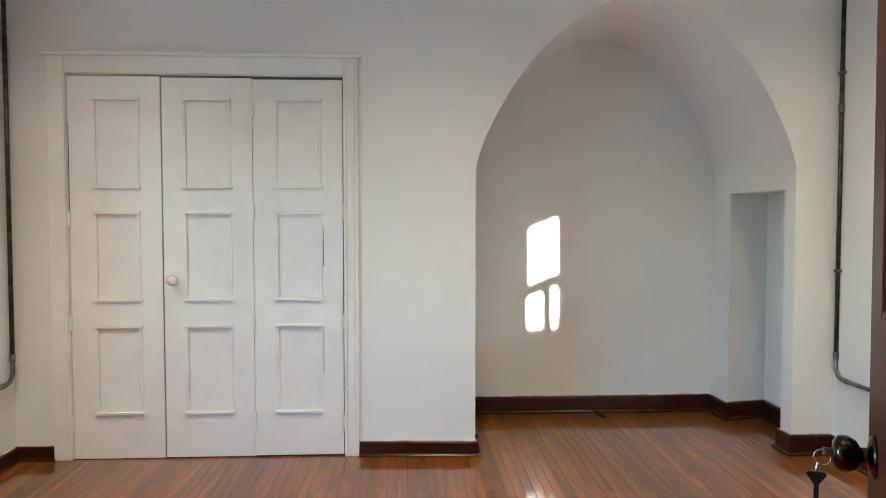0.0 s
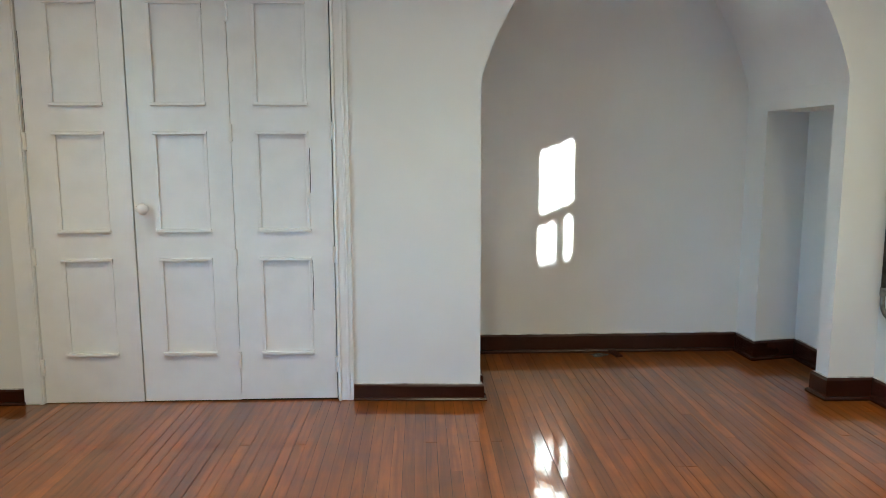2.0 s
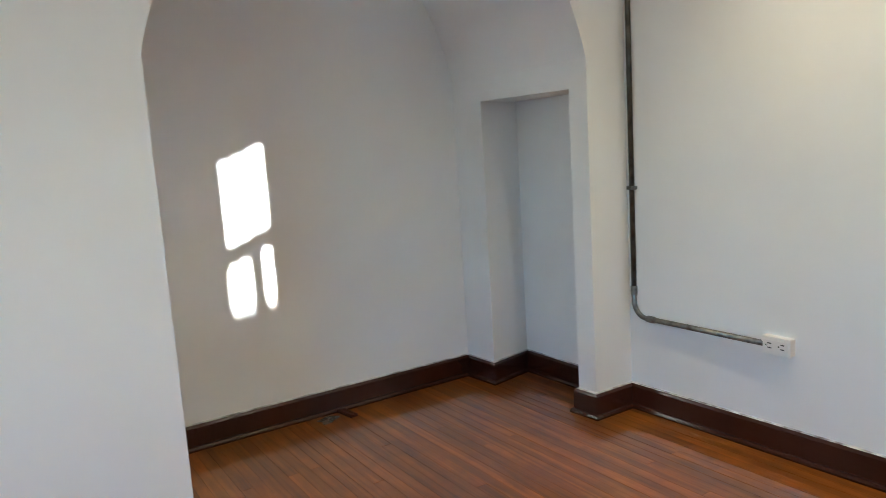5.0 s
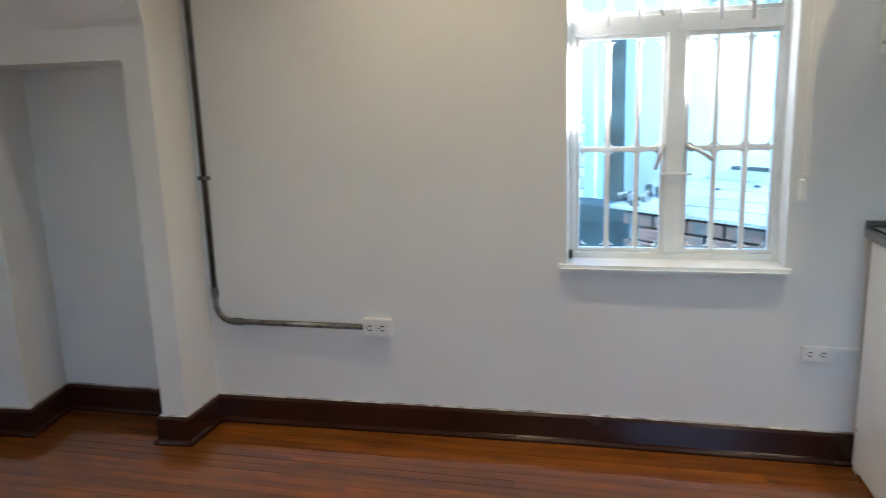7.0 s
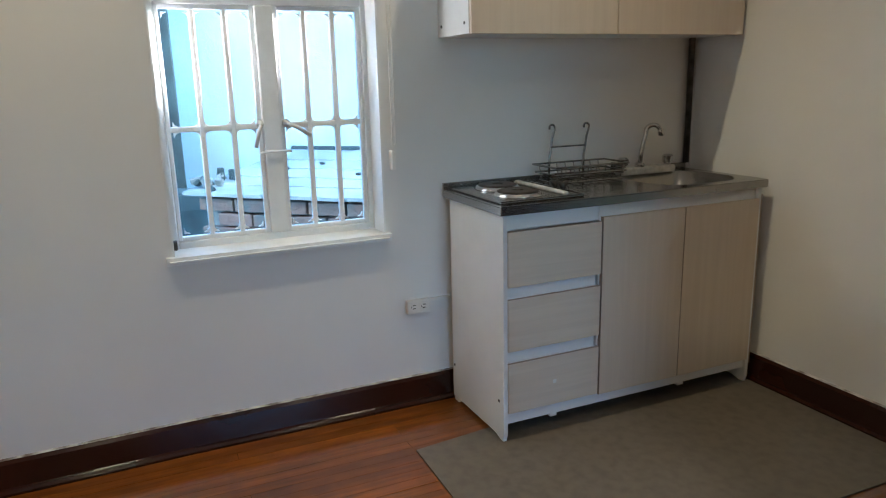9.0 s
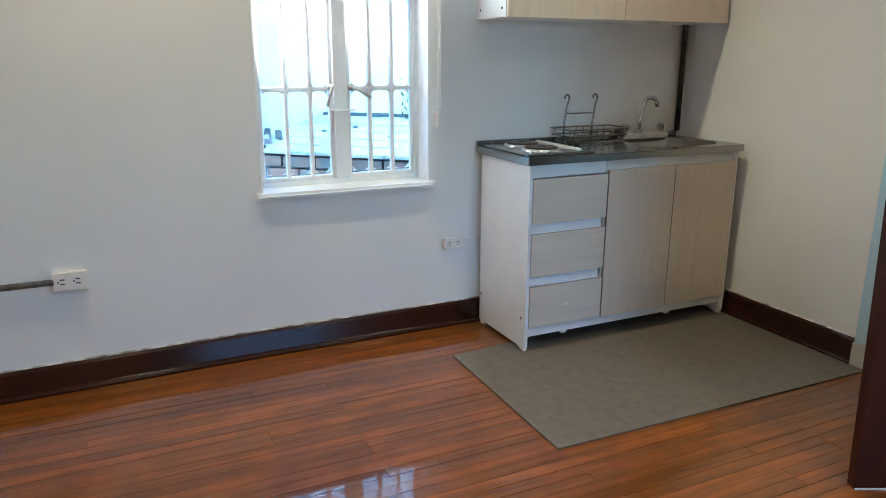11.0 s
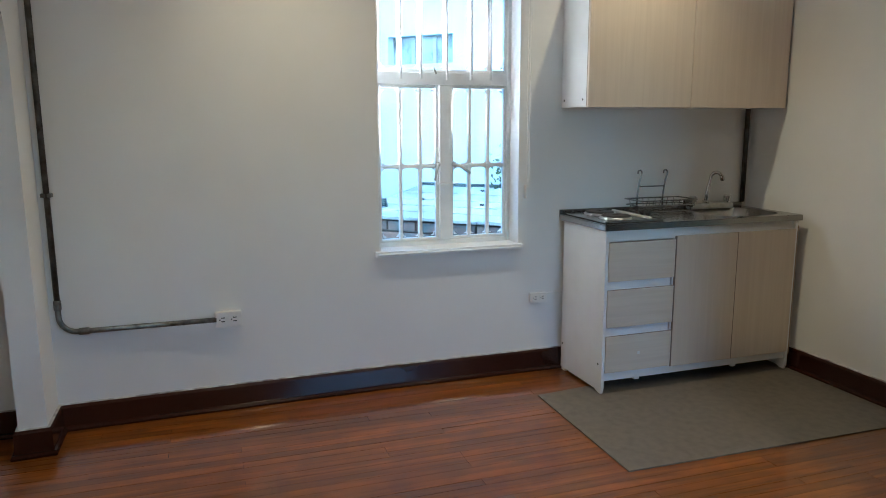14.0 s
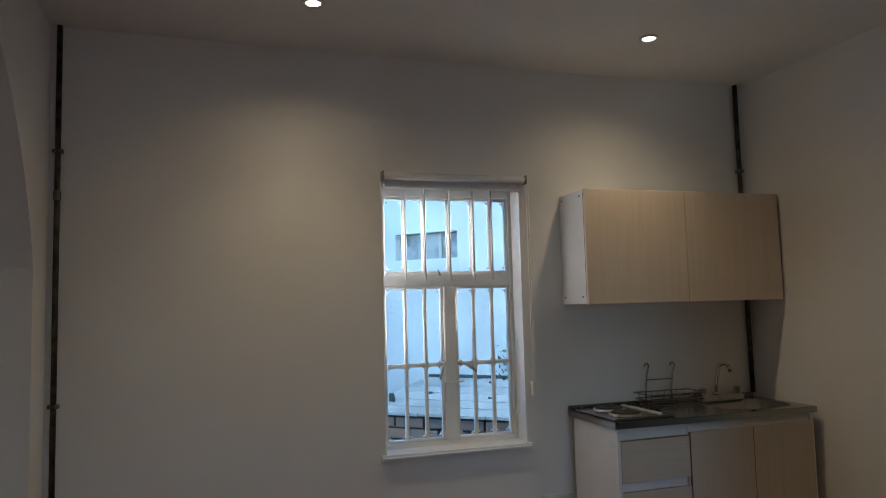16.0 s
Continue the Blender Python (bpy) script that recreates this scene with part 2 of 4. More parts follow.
PALE_MORTAR = material("pale_mortar", (0.52, 0.56, 0.56), 0.95, vary=0.2, scale=14)
# dark outdoor pieces; also shade painted on the low wall and wardrobe inside
OUT_DARK = material("dark_and_shaded", (0.035, 0.060, 0.065), 0.8, vary=0.3, scale=5)
GROUND = material("yard_ground", (0.20, 0.20, 0.19), 0.9, vary=0.2, scale=1.5)
SHADE_GLASS = material("dull_pane", (0.26, 0.32, 0.36), 0.2, vary=0.4, scale=6)


# ---- building helpers ----
ORIGIN = {}


def thing(name, at, label, category, group="", kind=""):
    ob = new(name)
    ob.location = at
    ob.empty_display_size = 0.1
    ORIGIN[ob] = Vector(at)
    return tagged(ob, label, category, group, kind)


def mesh_of(name, bm, mat, smooth=False):
    bmesh.ops.recalc_face_normals(bm, faces=bm.faces)
    me = bpy.data.meshes.new(name)
    bm.to_mesh(me)
    bm.free()
    me.materials.append(mat)
    if smooth:
        for p in me.polygons:
            p.use_smooth = True
    return me


def part(name, bm, mat, parent, label="", smooth=False):
    """A mesh, given in world places, as a part under a thing or a part."""
    base = ORIGIN[parent]
    bmesh.ops.translate(bm, verts=bm.verts, vec=-base)
    ob = new(name, mesh_of(name, bm, mat, smooth))
    ob.parent = parent
    ORIGIN[ob] = base
    return tagged(ob, label)


def structure(name, bm, mat, label, category, smooth=False):
    ob = new(name, mesh_of(name, bm, mat, smooth))
    ORIGIN[ob] = Vector((0, 0, 0))
    return tagged(ob, label, category, kind="structure")


def box(bm, x0, x1, y0, y1, z0, z1, bevel=0.0, seg=2):
    made = bmesh.ops.create_cube(bm, size=1.0)["verts"]
    lo, hi = Vector((min(x0, x1), min(y0, y1), min(z0, z1))), Vector((max(x0, x1), max(y0, y1), max(z0, z1)))
    for v in made:
        v.co = Vector(((lo[i] + hi[i]) / 2 + v.co[i] * (hi[i] - lo[i])) for i in range(3))
    if bevel:
        edges = {e for v in made for e in v.link_edges}
        bmesh.ops.bevel(bm, geom=list(edges), offset=bevel, segments=seg, affect="EDGES", profile=0.5)


def boxes(*rows, bevel=0.0):
    bm = bmesh.new()
    for r in rows:
        box(bm, *r, bevel=bevel)
    return bm


def tube(points, r, sides=10, bm=None, closed=False):
    """A round bar along points."""
    bm = bm or bmesh.new()
    pts = [Vector(p) for p in points]
    rings = []
    up = None
    n = len(pts)
    for i, p in enumerate(pts):
        a = pts[(i - 1) % n] if closed or i else p
        c = pts[(i + 1) % n] if closed or i < n - 1 else p
        d = (c - a).normalized()
        if up is None:
            up = d.orthogonal().normalized()
        up = (up - d * up.dot(d)).normalized()
        side = d.cross(up)
        rings.append([bm.verts.new(p + r * (math.cos(k * math.tau / sides) * up + math.sin(k * math.tau / sides) * side)) for k in range(sides)])
    for i in range(n if closed else n - 1):
        for k in range(sides):
            bm.faces.new((rings[i][k], rings[i][(k + 1) % sides], rings[(i + 1) % n][(k + 1) % sides], rings[(i + 1) % n][k]))
    if not closed:
        bm.faces.new(rings[0])
        bm.faces.new(rings[-1])
    return bm


def turned(profile, at, axis=(0, 0, 1), sides=24, bm=None):
    """A turned shape: rows of (radius, height) along an axis from a place."""
    bm = bm or bmesh.new()
    axis = Vector(axis).normalized()
    a = axis.orthogonal().normalized()
    c = axis.cross(a)
    rings = []
    for r, h in profile:
        rings.append([bm.verts.new(Vector(at) + axis * h + max(r, 1e-4) * (math.cos(k * math.tau / sides) * a + math.sin(k * math.tau / sides) * c)) for k in range(sides)])
    for q, s in zip(rings, rings[1:]):
        for k in range(sides):
            bm.faces.new((q[k], q[(k + 1) % sides], s[(k + 1) % sides], s[k]))
    bm.faces.new(rings[0])
    bm.faces.new(rings[-1])
    return bm


def arc(centre, r, a0, a1, u, v, n=8):
    """Points on an arc in the plane of u and v, from a0 to a1 degrees."""
    u, v = Vector(u), Vector(v)
    return [Vector(centre) + r * (math.cos(radians(a0 + (a1 - a0) * i / n)) * u + math.sin(radians(a0 + (a1 - a0) * i / n)) * v) for i in range(n + 1)]


def skirting(name, path, label="dark brown varnished wooden skirting board with a bead", high=0.126):
    """A moulded board along a line on the floor; the room lies to the left of the way walked."""
    profile = [(0.0, 0.0), (0.034, 0.0), (0.036, 0.010), (0.030, 0.020), (0.021, 0.024), (0.019, 0.110), (0.012, 0.123), (0.0, 0.126)]
    profile = [(d, z * high / 0.126) for d, z in profile]
    pts = [Vector((x, y, 0)) for x, y in path]
    bm = bmesh.new()
    rows = []
    for i, p in enumerate(pts):
        ways = [(pts[j + 1] - pts[j]).normalized() for j in (i - 1, i) if 0 <= j < len(pts) - 1]
        sides = [Vector((-w.y, w.x, 0)) for w in ways]
        out = sum(sides, Vector()).normalized()
        out /= max(out.dot(sides[0]), 0.3)
        rows.append([bm.verts.new(p + out * d + Vector((0, 0, z))) for d, z in profile])
    for a, b in zip(rows, rows[1:]):
        for k in range(len(profile) - 1):
            bm.faces.new((a[k], a[k + 1], b[k + 1], b[k]))
    bm.faces.new(rows[0])
    bm.faces.new(rows[-1])
    for f in bm.faces:
        if len(f.verts) == 4 and min(v.co.z for v in f.verts) > 0.95 * high:
            f.material_index = 1
    ob = structure(name, bm, BASE_BROWN, label, "skirting board")
    ob.data.materials.append(SMEARED)
    return ob


# ---- the room ----
EAST, WEST, SOUTH, NORTH, BACK = 2.685, -2.16, 0.11, 4.118, 4.985
DOOR_X0, DOOR_X1, DOOR_H = -0.50, 0.44, 2.06
ARCH_L, ARCH_R, ARCH_C, SPRING, RISE = 0.515, 2.395, 1.50, 1.70, 1.0
ARCH_RB = 2.335
W_Y0, W_Y1, W_Z0, W_Z1 = 1.655, 2.448, 0.745, 2.16
NICHE_Y0, NICHE_Y1, NICHE_Z, NICHE_X = 4.11, 4.75, 1.58, 2.645


def front_y(x):
    """The face of the north wall, which runs a little askew."""
    return NORTH if x < -0.17 else NORTH + (x + 0.17) / (ARCH_R + 0.17) * (4.0 - NORTH)


def arch_z(x, right):
    half = (ARCH_C - ARCH_L) if x < ARCH_C else (right - ARCH_C)
    u = min(abs(x - ARCH_C) / half, 1.0)
    return SPRING + RISE * (1 - u * u) ** 0.8


def north_wall():
    bm = bmesh.new()
    n = 56
    us = [0.5 - 0.5 * math.cos(math.pi * i / n) for i in range(n + 1)]
    front, back, top = [], [], []
    for u in us:
        xf = ARCH_L + u * (ARCH_R - ARCH_L)
        xb = ARCH_L + u * (ARCH_RB - ARCH_L)
        front.append(bm.verts.new((xf, front_y(xf), arch_z(xf, ARCH_R))))
        back.append(bm.verts.new((xb, BACK + 0.01, arch_z(xb, ARCH_RB) - 0.02 * math.sin(math.pi * u))))
        top.append(bm.verts.new((xf, front_y(xf), CEIL + 0.02)))
    for i in range(n):
        bm.faces.new((front[i], front[i + 1], top[i + 1], top[i]))
        bm.faces.new((front[i], back[i], back[i + 1], front[i + 1]))
    # pier between wardrobe and arch: face and reveal
    xs = [-0.26, -0.17, 0.2, ARCH_L]
    low = [bm.verts.new((x, front_y(x), 0)) for x in xs]
    high = [bm.verts.new((x, front_y(x), CEIL + 0.02)) for x in xs[:-1]] + [top[0]]
    for i in range(2):
        bm.faces.new((low[i], low[i + 1], high[i + 1], high[i]))
    bm.faces.new((low[2], low[3], front[0], high[3], high[2]))
    foot = bm.verts.new((ARCH_L, BACK + 0.01, 0))
    bm.faces.new((low[3], foot, back[0], front[0]))
    # over the wardrobe and left of it
    box(bm, -2.3, -0.26, NORTH, NORTH + 0.12, 2.23, CEIL + 0.02)
    box(bm, -2.3, -1.83, NORTH, NORTH + 0.12, 0, 2.23)
    # pier on the right with its reveal, broken by the tall niche
    pr = [bm.verts.new((ARCH_R, front_y(ARCH_R), 0)), bm.verts.new((EAST + 0.05, 4.0, 0)), bm.verts.new((EAST + 0.05, 4.0, CEIL + 0.02))]
    bm.faces.new((pr[0], pr[1], pr[2], top[-1], front[-1]))
    return structure("wall_north", bm, WALL, "off-white painted plaster wall with a tall pointed arched alcove", "wall")


north_wall()


def reveal_x(y):
    return ARCH_R + (y - 4.0) / (BACK - 4.0) * (ARCH_RB - ARCH_R)


def alcove_right():
    bm = bmesh.new()

    def quad(*ps):
        bm.faces.new([bm.verts.new(p) for p in ps])

    def strip(y0, y1, z0, z1):
        quad((reveal_x(y0), y0, z0), (reveal_x(y1), y1, z0), (reveal_x(y1), y1, z1), (reveal_x(y0), y0, z1))

    strip(4.0, NICHE_Y0, 0, SPRING)
    strip(NICHE_Y1, BACK + 0.01, 0, SPRING)
    strip(NICHE_Y0, NICHE_Y1, NICHE_Z, SPRING)
    y0, y1, xn = NICHE_Y0, NICHE_Y1, NICHE_X
    quad((xn, y0 + 0.02, 0), (xn, y1 + 0.06, 0), (xn, y1 + 0.06, NICHE_Z), (xn, y0 + 0.02, NICHE_Z))
    quad((reveal_x(y0), y0, 0), (xn, y0 + 0.02, 0), (xn, y0 + 0.02, NICHE_Z), (reveal_x(y0), y0, NICHE_Z))
    quad((reveal_x(y1), y1, 0), (xn, y1 + 0.06, 0), (xn, y1 + 0.06, NICHE_Z), (reveal_x(y1), y1, NICHE_Z))
    quad((reveal_x(y0), y0, NICHE_Z), (xn, y0 + 0.02, NICHE_Z), (xn, y1 + 0.06, NICHE_Z), (reveal_x(y1), y1, NICHE_Z))
    box(bm, NICHE_X + 0.02, 2.95, 3.98, 5.2, 0, CEIL)
    bmesh.ops.remove_doubles(bm, verts=bm.verts, dist=0.0005)
    return structure("wall_alcove_side", bm, WALL, "off-white plastered alcove side with a tall shallow niche", "wall")


alcove_right()
structure("wall_alcove_back", boxes((0.3, 2.7, BACK, BACK + 0.2, 0, CEIL)), WALL, "off-white painted back wall of the arched alcove", "wall")
structure("wall_wardrobe_back", boxes((-2.36, 0.3, BACK - 0.1, BACK + 0.2, 0, CEIL), (0.25, 0.42, 4.35, BACK, 0, CEIL)), WALL, "plain plaster wall behind the wardrobe", "wall")
V_Y0, V_Y1, V_Z0, V_Z1 = 0.85, 2.10, 0.80, 2.15
structure("wall_west", boxes((WEST - 0.2, WEST, -2.6, V_Y0, 0, CEIL), (WEST - 0.2, WEST, V_Y1, 5.15, 0, CEIL), (WEST - 0.2, WEST, V_Y0, V_Y1, 0, V_Z0), (WEST - 0.2, WEST, V_Y0, V_Y1, V_Z1, CEIL)), WALL,
          "off-white painted plaster wall with a window", "wall")
structure("wall_east", boxes(
    (EAST, EAST + 0.24, SOUTH - 0.2, W_Y0, 0, CEIL),
    (EAST, EAST + 0.24, W_Y0, W_Y1, 0, W_Z0), (EAST, EAST + 0.24, W_Y0, W_Y1, W_Z1, CEIL)), WALL,
    "off-white painted plaster wall with a deep window opening", "wall")


def east_x(y):
    """The face of the east wall, which leans in a little towards the north."""
    return EAST - max(0.0, y - W_Y1) / (4.0 - W_Y1) * 0.040


askew = boxes((EAST, EAST + 0.24, W_Y1, 4.02, 0, CEIL))
for v in askew.verts:
    if v.co.x < EAST + 0.1:
        v.co.x = east_x(v.co.y)
structure("wall_east_end", askew, WALL, "off-white painted plaster wall beside the window", "wall")
D2_X0, D2_X1, D2_H = 0.72, 1.395, 2.05
structure("wall_south", boxes(
    (WEST, DOOR_X0, SOUTH - 0.2, SOUTH, 0, CEIL), (DOOR_X1, D2_X0, SOUTH - 0.2, SOUTH, 0, CEIL), (D2_X1, EAST, SOUTH - 0.2, SOUTH, 0, CEIL),
    (DOOR_X0, DOOR_X1, SOUTH - 0.2, SOUTH, DOOR_H, CEIL), (D2_X0, D2_X1, SOUTH - 0.2, SOUTH, D2_H, CEIL)), WALL,
    "off-white painted plaster wall with two door openings", "wall")
structure("wall_hall", boxes((WEST, 2.2, -2.6, -2.4, 0, CEIL), (2.0, 2.2, -2.4, SOUTH - 0.2, 0, CEIL)), WALL, "plain off-white wall of the entrance hall", "wall")
structure("floor_hall", boxes((WEST, 2.2, -2.6, SOUTH - 0.24, -0.12, -0.003)), LINO, "plain grey hall floor", "floor")
structure("ceiling", boxes((WEST - 0.2, EAST + 0.24, -2.6, 5.2, CEIL, CEIL + 0.2)), CEILING, "flat matt white painted ceiling", "ceiling")

# skirting boards
BX = reveal_x
skirting("baseboard_1", [
    (1.49, SOUTH), (EAST, SOUTH), (EAST, W_Y1), (east_x(4.0), 4.0), (ARCH_R, 4.0), (BX(NICHE_Y0), NICHE_Y0), (NICHE_X, NICHE_Y0 + 0.02), (NICHE_X, NICHE_Y1 + 0.06),
    (BX(NICHE_Y1), NICHE_Y1), (ARCH_RB, BACK), (ARCH_L, BACK), (ARCH_L, front_y(ARCH_L) + 0.03)])
skirting("baseboard_2", [(-1.93, NORTH), (WEST, NORTH), (WEST, SOUTH), (DOOR_X0 - 0.10, SOUTH)], high=0.085)
skirting("baseboard_4", [(ARCH_L, front_y(ARCH_L) + 0.03), (ARCH_L, front_y(ARCH_L)), (-0.172, front_y(-0.172))], high=0.088)
skirting("baseboard_3", [(DOOR_X1 + 0.10, SOUTH), (D2_X0 - 0.09, SOUTH)])


# ---- window ----
def window():
    w = thing("window_1", (2.85, 2.05, W_Z0), "white painted steel casement window with glazing bars and levers", "window", kind="structure")
    lining = boxes((EAST + 0.026, 2.83, W_Y1 - 0.006, W_Y1 + 0.002, W_Z0, W_Z1), (EAST + 0.026, 2.83, W_Y0 - 0.002, W_Y0 + 0.006, W_Z0, W_Z1),
                   (EAST + 0.026, 2.83, W_Y0, W_Y1, W_Z1 - 0.006, W_Z1 + 0.002))
    part("reveal_lining", lining, WINDOW_WHITE, w)
    bm = bmesh.new()
    xf0, xf1 = 2.83, 2.875
    for r in ((W_Y0, W_Y0 + 0.026, W_Z0, W_Z1), (W_Y1 - 0.03, W_Y1, W_Z0, W_Z1), (W_Y0 + 0.026, W_Y1 - 0.03, W_Z0, W_Z0 + 0.03),
              (W_Y0 + 0.026, W_Y1 - 0.03, W_Z1 - 0.055, W_Z1), (W_Y0 + 0.026, W_Y1 - 0.03, 1.612, 1.678)):
        box(bm, xf0, xf1, *r, bevel=0.004)
    part("window_frame", bm, WINDOW_WHITE, w)
    part("mullion", boxes((2.822, 2.88, 2.012, 2.080, W_Z0 + 0.03, 1.612), bevel=0.005), WINDOW_WHITE, w)

    def light(name, y0, y1, z0, z1, bars, cross, tall):
        bm = bmesh.new()
        t = 0.016
        for r in ((y0, y0 + t, z0, z1), (y1 - t, y1, z0, z1), (y0 + t, y1 - t, z0, z0 + t), (y0 + t, y1 - t, z1 - t, z1)):
            box(bm, 2.84, 2.868, *r, bevel=0.003)
        sash = part(name, bm, WINDOW_WHITE, w)
        for y in bars:
            part("glazing_bar", boxes((2.838, 2.866, y - 0.009, y + 0.009, z0 + t, z1 - t), bevel=0.004), WINDOW_WHITE, sash)
        if cross:
            part("glazing_bar", boxes((2.839, 2.865, y0 + t, y1 - t, cross - 0.010, cross + 0.010), bevel=0.004), WINDOW_WHITE, sash)
        ys = [y0 + t] + sorted(bars) + [y1 - t]
        zs = [z0 + t] + ([cross] if cross else []) + [z1 - t]
        for ya, yb in zip(ys, ys[1:]):
            for za, zb in zip(zs, zs[1:]):
                bm = bmesh.new()
                bm.faces.new([bm.verts.new(p) for p in ((2.853, ya, za), (2.853, yb, za), (2.853, yb, zb), (2.853, ya, zb))])
                p = part("pane", bm, GLASS, sash)
                p.visible_shadow = False
        # putty rounding the corners of the panes
        bm = bmesh.new()
        for ya, yb in zip(ys, ys[1:]):
            for za, zb in zip(zs, zs[1:]):
                for cy, sy in ((ya + 0.008, 1), (yb - 0.008, -1)):
                    for cz, sz in ((za + 0.010, 1), (zb - 0.010, -1)):
                        k = 0.020
                        ring = [(cy, cz), (cy + sy * k, cz), (cy + sy * k * 0.35, cz + sz * k * 0.35), (cy, cz + sz * k)]
                        f = [bm.verts.new((2.848, a, c)) for a, c in ring]
                        g = [bm.verts.new((2.858, a, c)) for a, c in ring]
                        bm.faces.new(f)
                        bm.faces.new(g[::-1])
                        for i in range(4):
                            bm.faces.new((f[i], f[(i + 1) % 4], g[(i + 1) % 4], g[i]))
        part("putty", bm, WINDOW_WHITE, sash)
        return sash

    left = light("casement", 2.080, W_Y1 - 0.03, W_Z0 + 0.03, 1.612, (2.184, 2.295), 1.182, True)
    right = light("casement", W_Y0 + 0.026, 2.012, W_Z0 + 0.03, 1.612, (1.790, 1.900), 1.182, True)
    light("fanlight", W_Y0 + 0.026, W_Y1 - 0.03, 1.678, W_Z1 - 0.055, (2.295, 2.184, 2.040, 1.900, 1.790), None, False)
    for sash, y, dy, dz in ((left, 2.088, 0.028, -0.085), (right, 1.992, -0.085, -0.050)):
        bm = turned([(0.015, 0), (0.015, 0.012), (0.009, 0.014), (0.009, 0.030)], (2.838, y, 1.190), (-1, 0, 0), 14)
        tube([(2.812, y, 1.190), (2.806, y + dy * 0.4, 1.190 + dz * 0.3), (2.806, y + dy, 1.190 + dz)], 0.0075, 8, bm)
        part("lever_handle", bm, PALE_METAL, sash, "worn grey metal lever handle", smooth=True)
    part("stay_bar", tube([(2.815, 2.095, 1.085), (2.808, 2.09, 1.088), (2.808, 1.99, 1.088), (2.815, 1.985, 1.085)], 0.005, 8), WINDOW_WHITE, w)
    for y in (2.295, 2.184, 2.040, 1.900, 1.790):
        part("security_bar", tube([(2.812, y, W_Z1), (2.812, y, 1.640)], 0.0065, 8), WINDOW_WHITE, w, smooth=True)
    part("fanlight_catch", tube([(2.822, 2.11, 1.70), (2.812, 2.11, 1.69), (2.812, 2.10, 1.668)], 0.005, 6), GALVANISED, w, "small metal catch")
    part("window_hook", boxes((2.80, 2.83, 2.425, 2.44, 0.752, 0.785), bevel=0.003), DARK_PIPE, w, "dark metal hook")
    bm = boxes((2.676, 2.832, 1.638, 2.472, 0.722, 0.750))
    bmesh.ops.bevel(bm, geom=[e for e in bm.edges if abs(e.verts[0].co.x - 2.676) < 1e-4 and abs(e.verts[1].co.x - 2.676) < 1e-4], offset=0.012, segments=4, affect="EDGES")
    part("window_sill", bm, WINDOW_WHITE, w, "white gloss painted sill board")
    w.location.x -= 0.03   # the frames sit 12 cm behind the face of the wall


window()


def west_window():
    w = thing("window_2", (WEST - 0.12, (V_Y0 + V_Y1) / 2, V_Z0), "plain white painted window", "window", kind="structure")
    x0, x1, t, m = WEST - 0.14, WEST - 0.10, 0.05, (V_Y0 + V_Y1) / 2
    bm = boxes((x0, x1, V_Y0, V_Y0 + t, V_Z0, V_Z1), (x0, x1, V_Y1 - t, V_Y1, V_Z0, V_Z1), (x0, x1, V_Y0 + t, V_Y1 - t, V_Z0, V_Z0 + t), (x0, x1, V_Y0 + t, V_Y1 - t, V_Z1 - t, V_Z1),
               (x0, x1, m - 0.025, m + 0.025, V_Z0 + t, V_Z1 - t))
    part("window_frame", bm, WINDOW_WHITE, w)
    for ya, yb in ((V_Y0 + t, m - 0.025), (m + 0.025, V_Y1 - t)):
        bm = bmesh.new()
        bm.faces.new([bm.verts.new(p) for p in ((x0 + 0.02, ya, V_Z0 + t), (x0 + 0.02, yb, V_Z0 + t), (x0 + 0.02, yb, V_Z1 - t), (x0 + 0.02, ya, V_Z1 - t))])
        part("pane", bm, GLASS, w).visible_shadow = False


west_window()


def roller_blind():
    b = thing("roller_blind", (2.66, 2.04, 2.19), "grey roller blind rolled up above the window", "blind")
    part("roll", tube([(2.655, 2.440, 2.190), (2.655, 1.640, 2.190)], 0.021, 16), BLIND, b, smooth=True)
    part("fabric", boxes((2.672, 2.675, 1.652, 2.430, 2.135, 2.19)), BLIND, b)
    part("bottom_rail", boxes((2.667, 2.680, 1.650, 2.432, 2.128, 2.142), bevel=0.003), MELAMINE, b)
    for y in (2.446, 1.632):
        part("bracket", boxes((2.63, EAST, y - 0.003, y + 0.003, 2.166, 2.214), bevel=0.001), STEEL, b)
    for y in (1.626, 1.612):
        part("chain", tube([(2.650, y, 2.19), (2.648, y + 0.002, 1.7), (2.652, y - 0.002, 1.10)], 0.0022, 6), PLASTIC, b, "thin white bead chain")
    part("chain_loop", tube(arc((2.652, 1.619, 1.10), 0.007, 180, 360, (0, 1, 0), (0, 0, 1), 6), 0.0022, 6), PLASTIC, b)
    part("chain_holder", boxes((2.655, EAST, 1.612, 1.628, 1.00, 1.075), bevel=0.003), PLASTIC, b)


roller_blind()


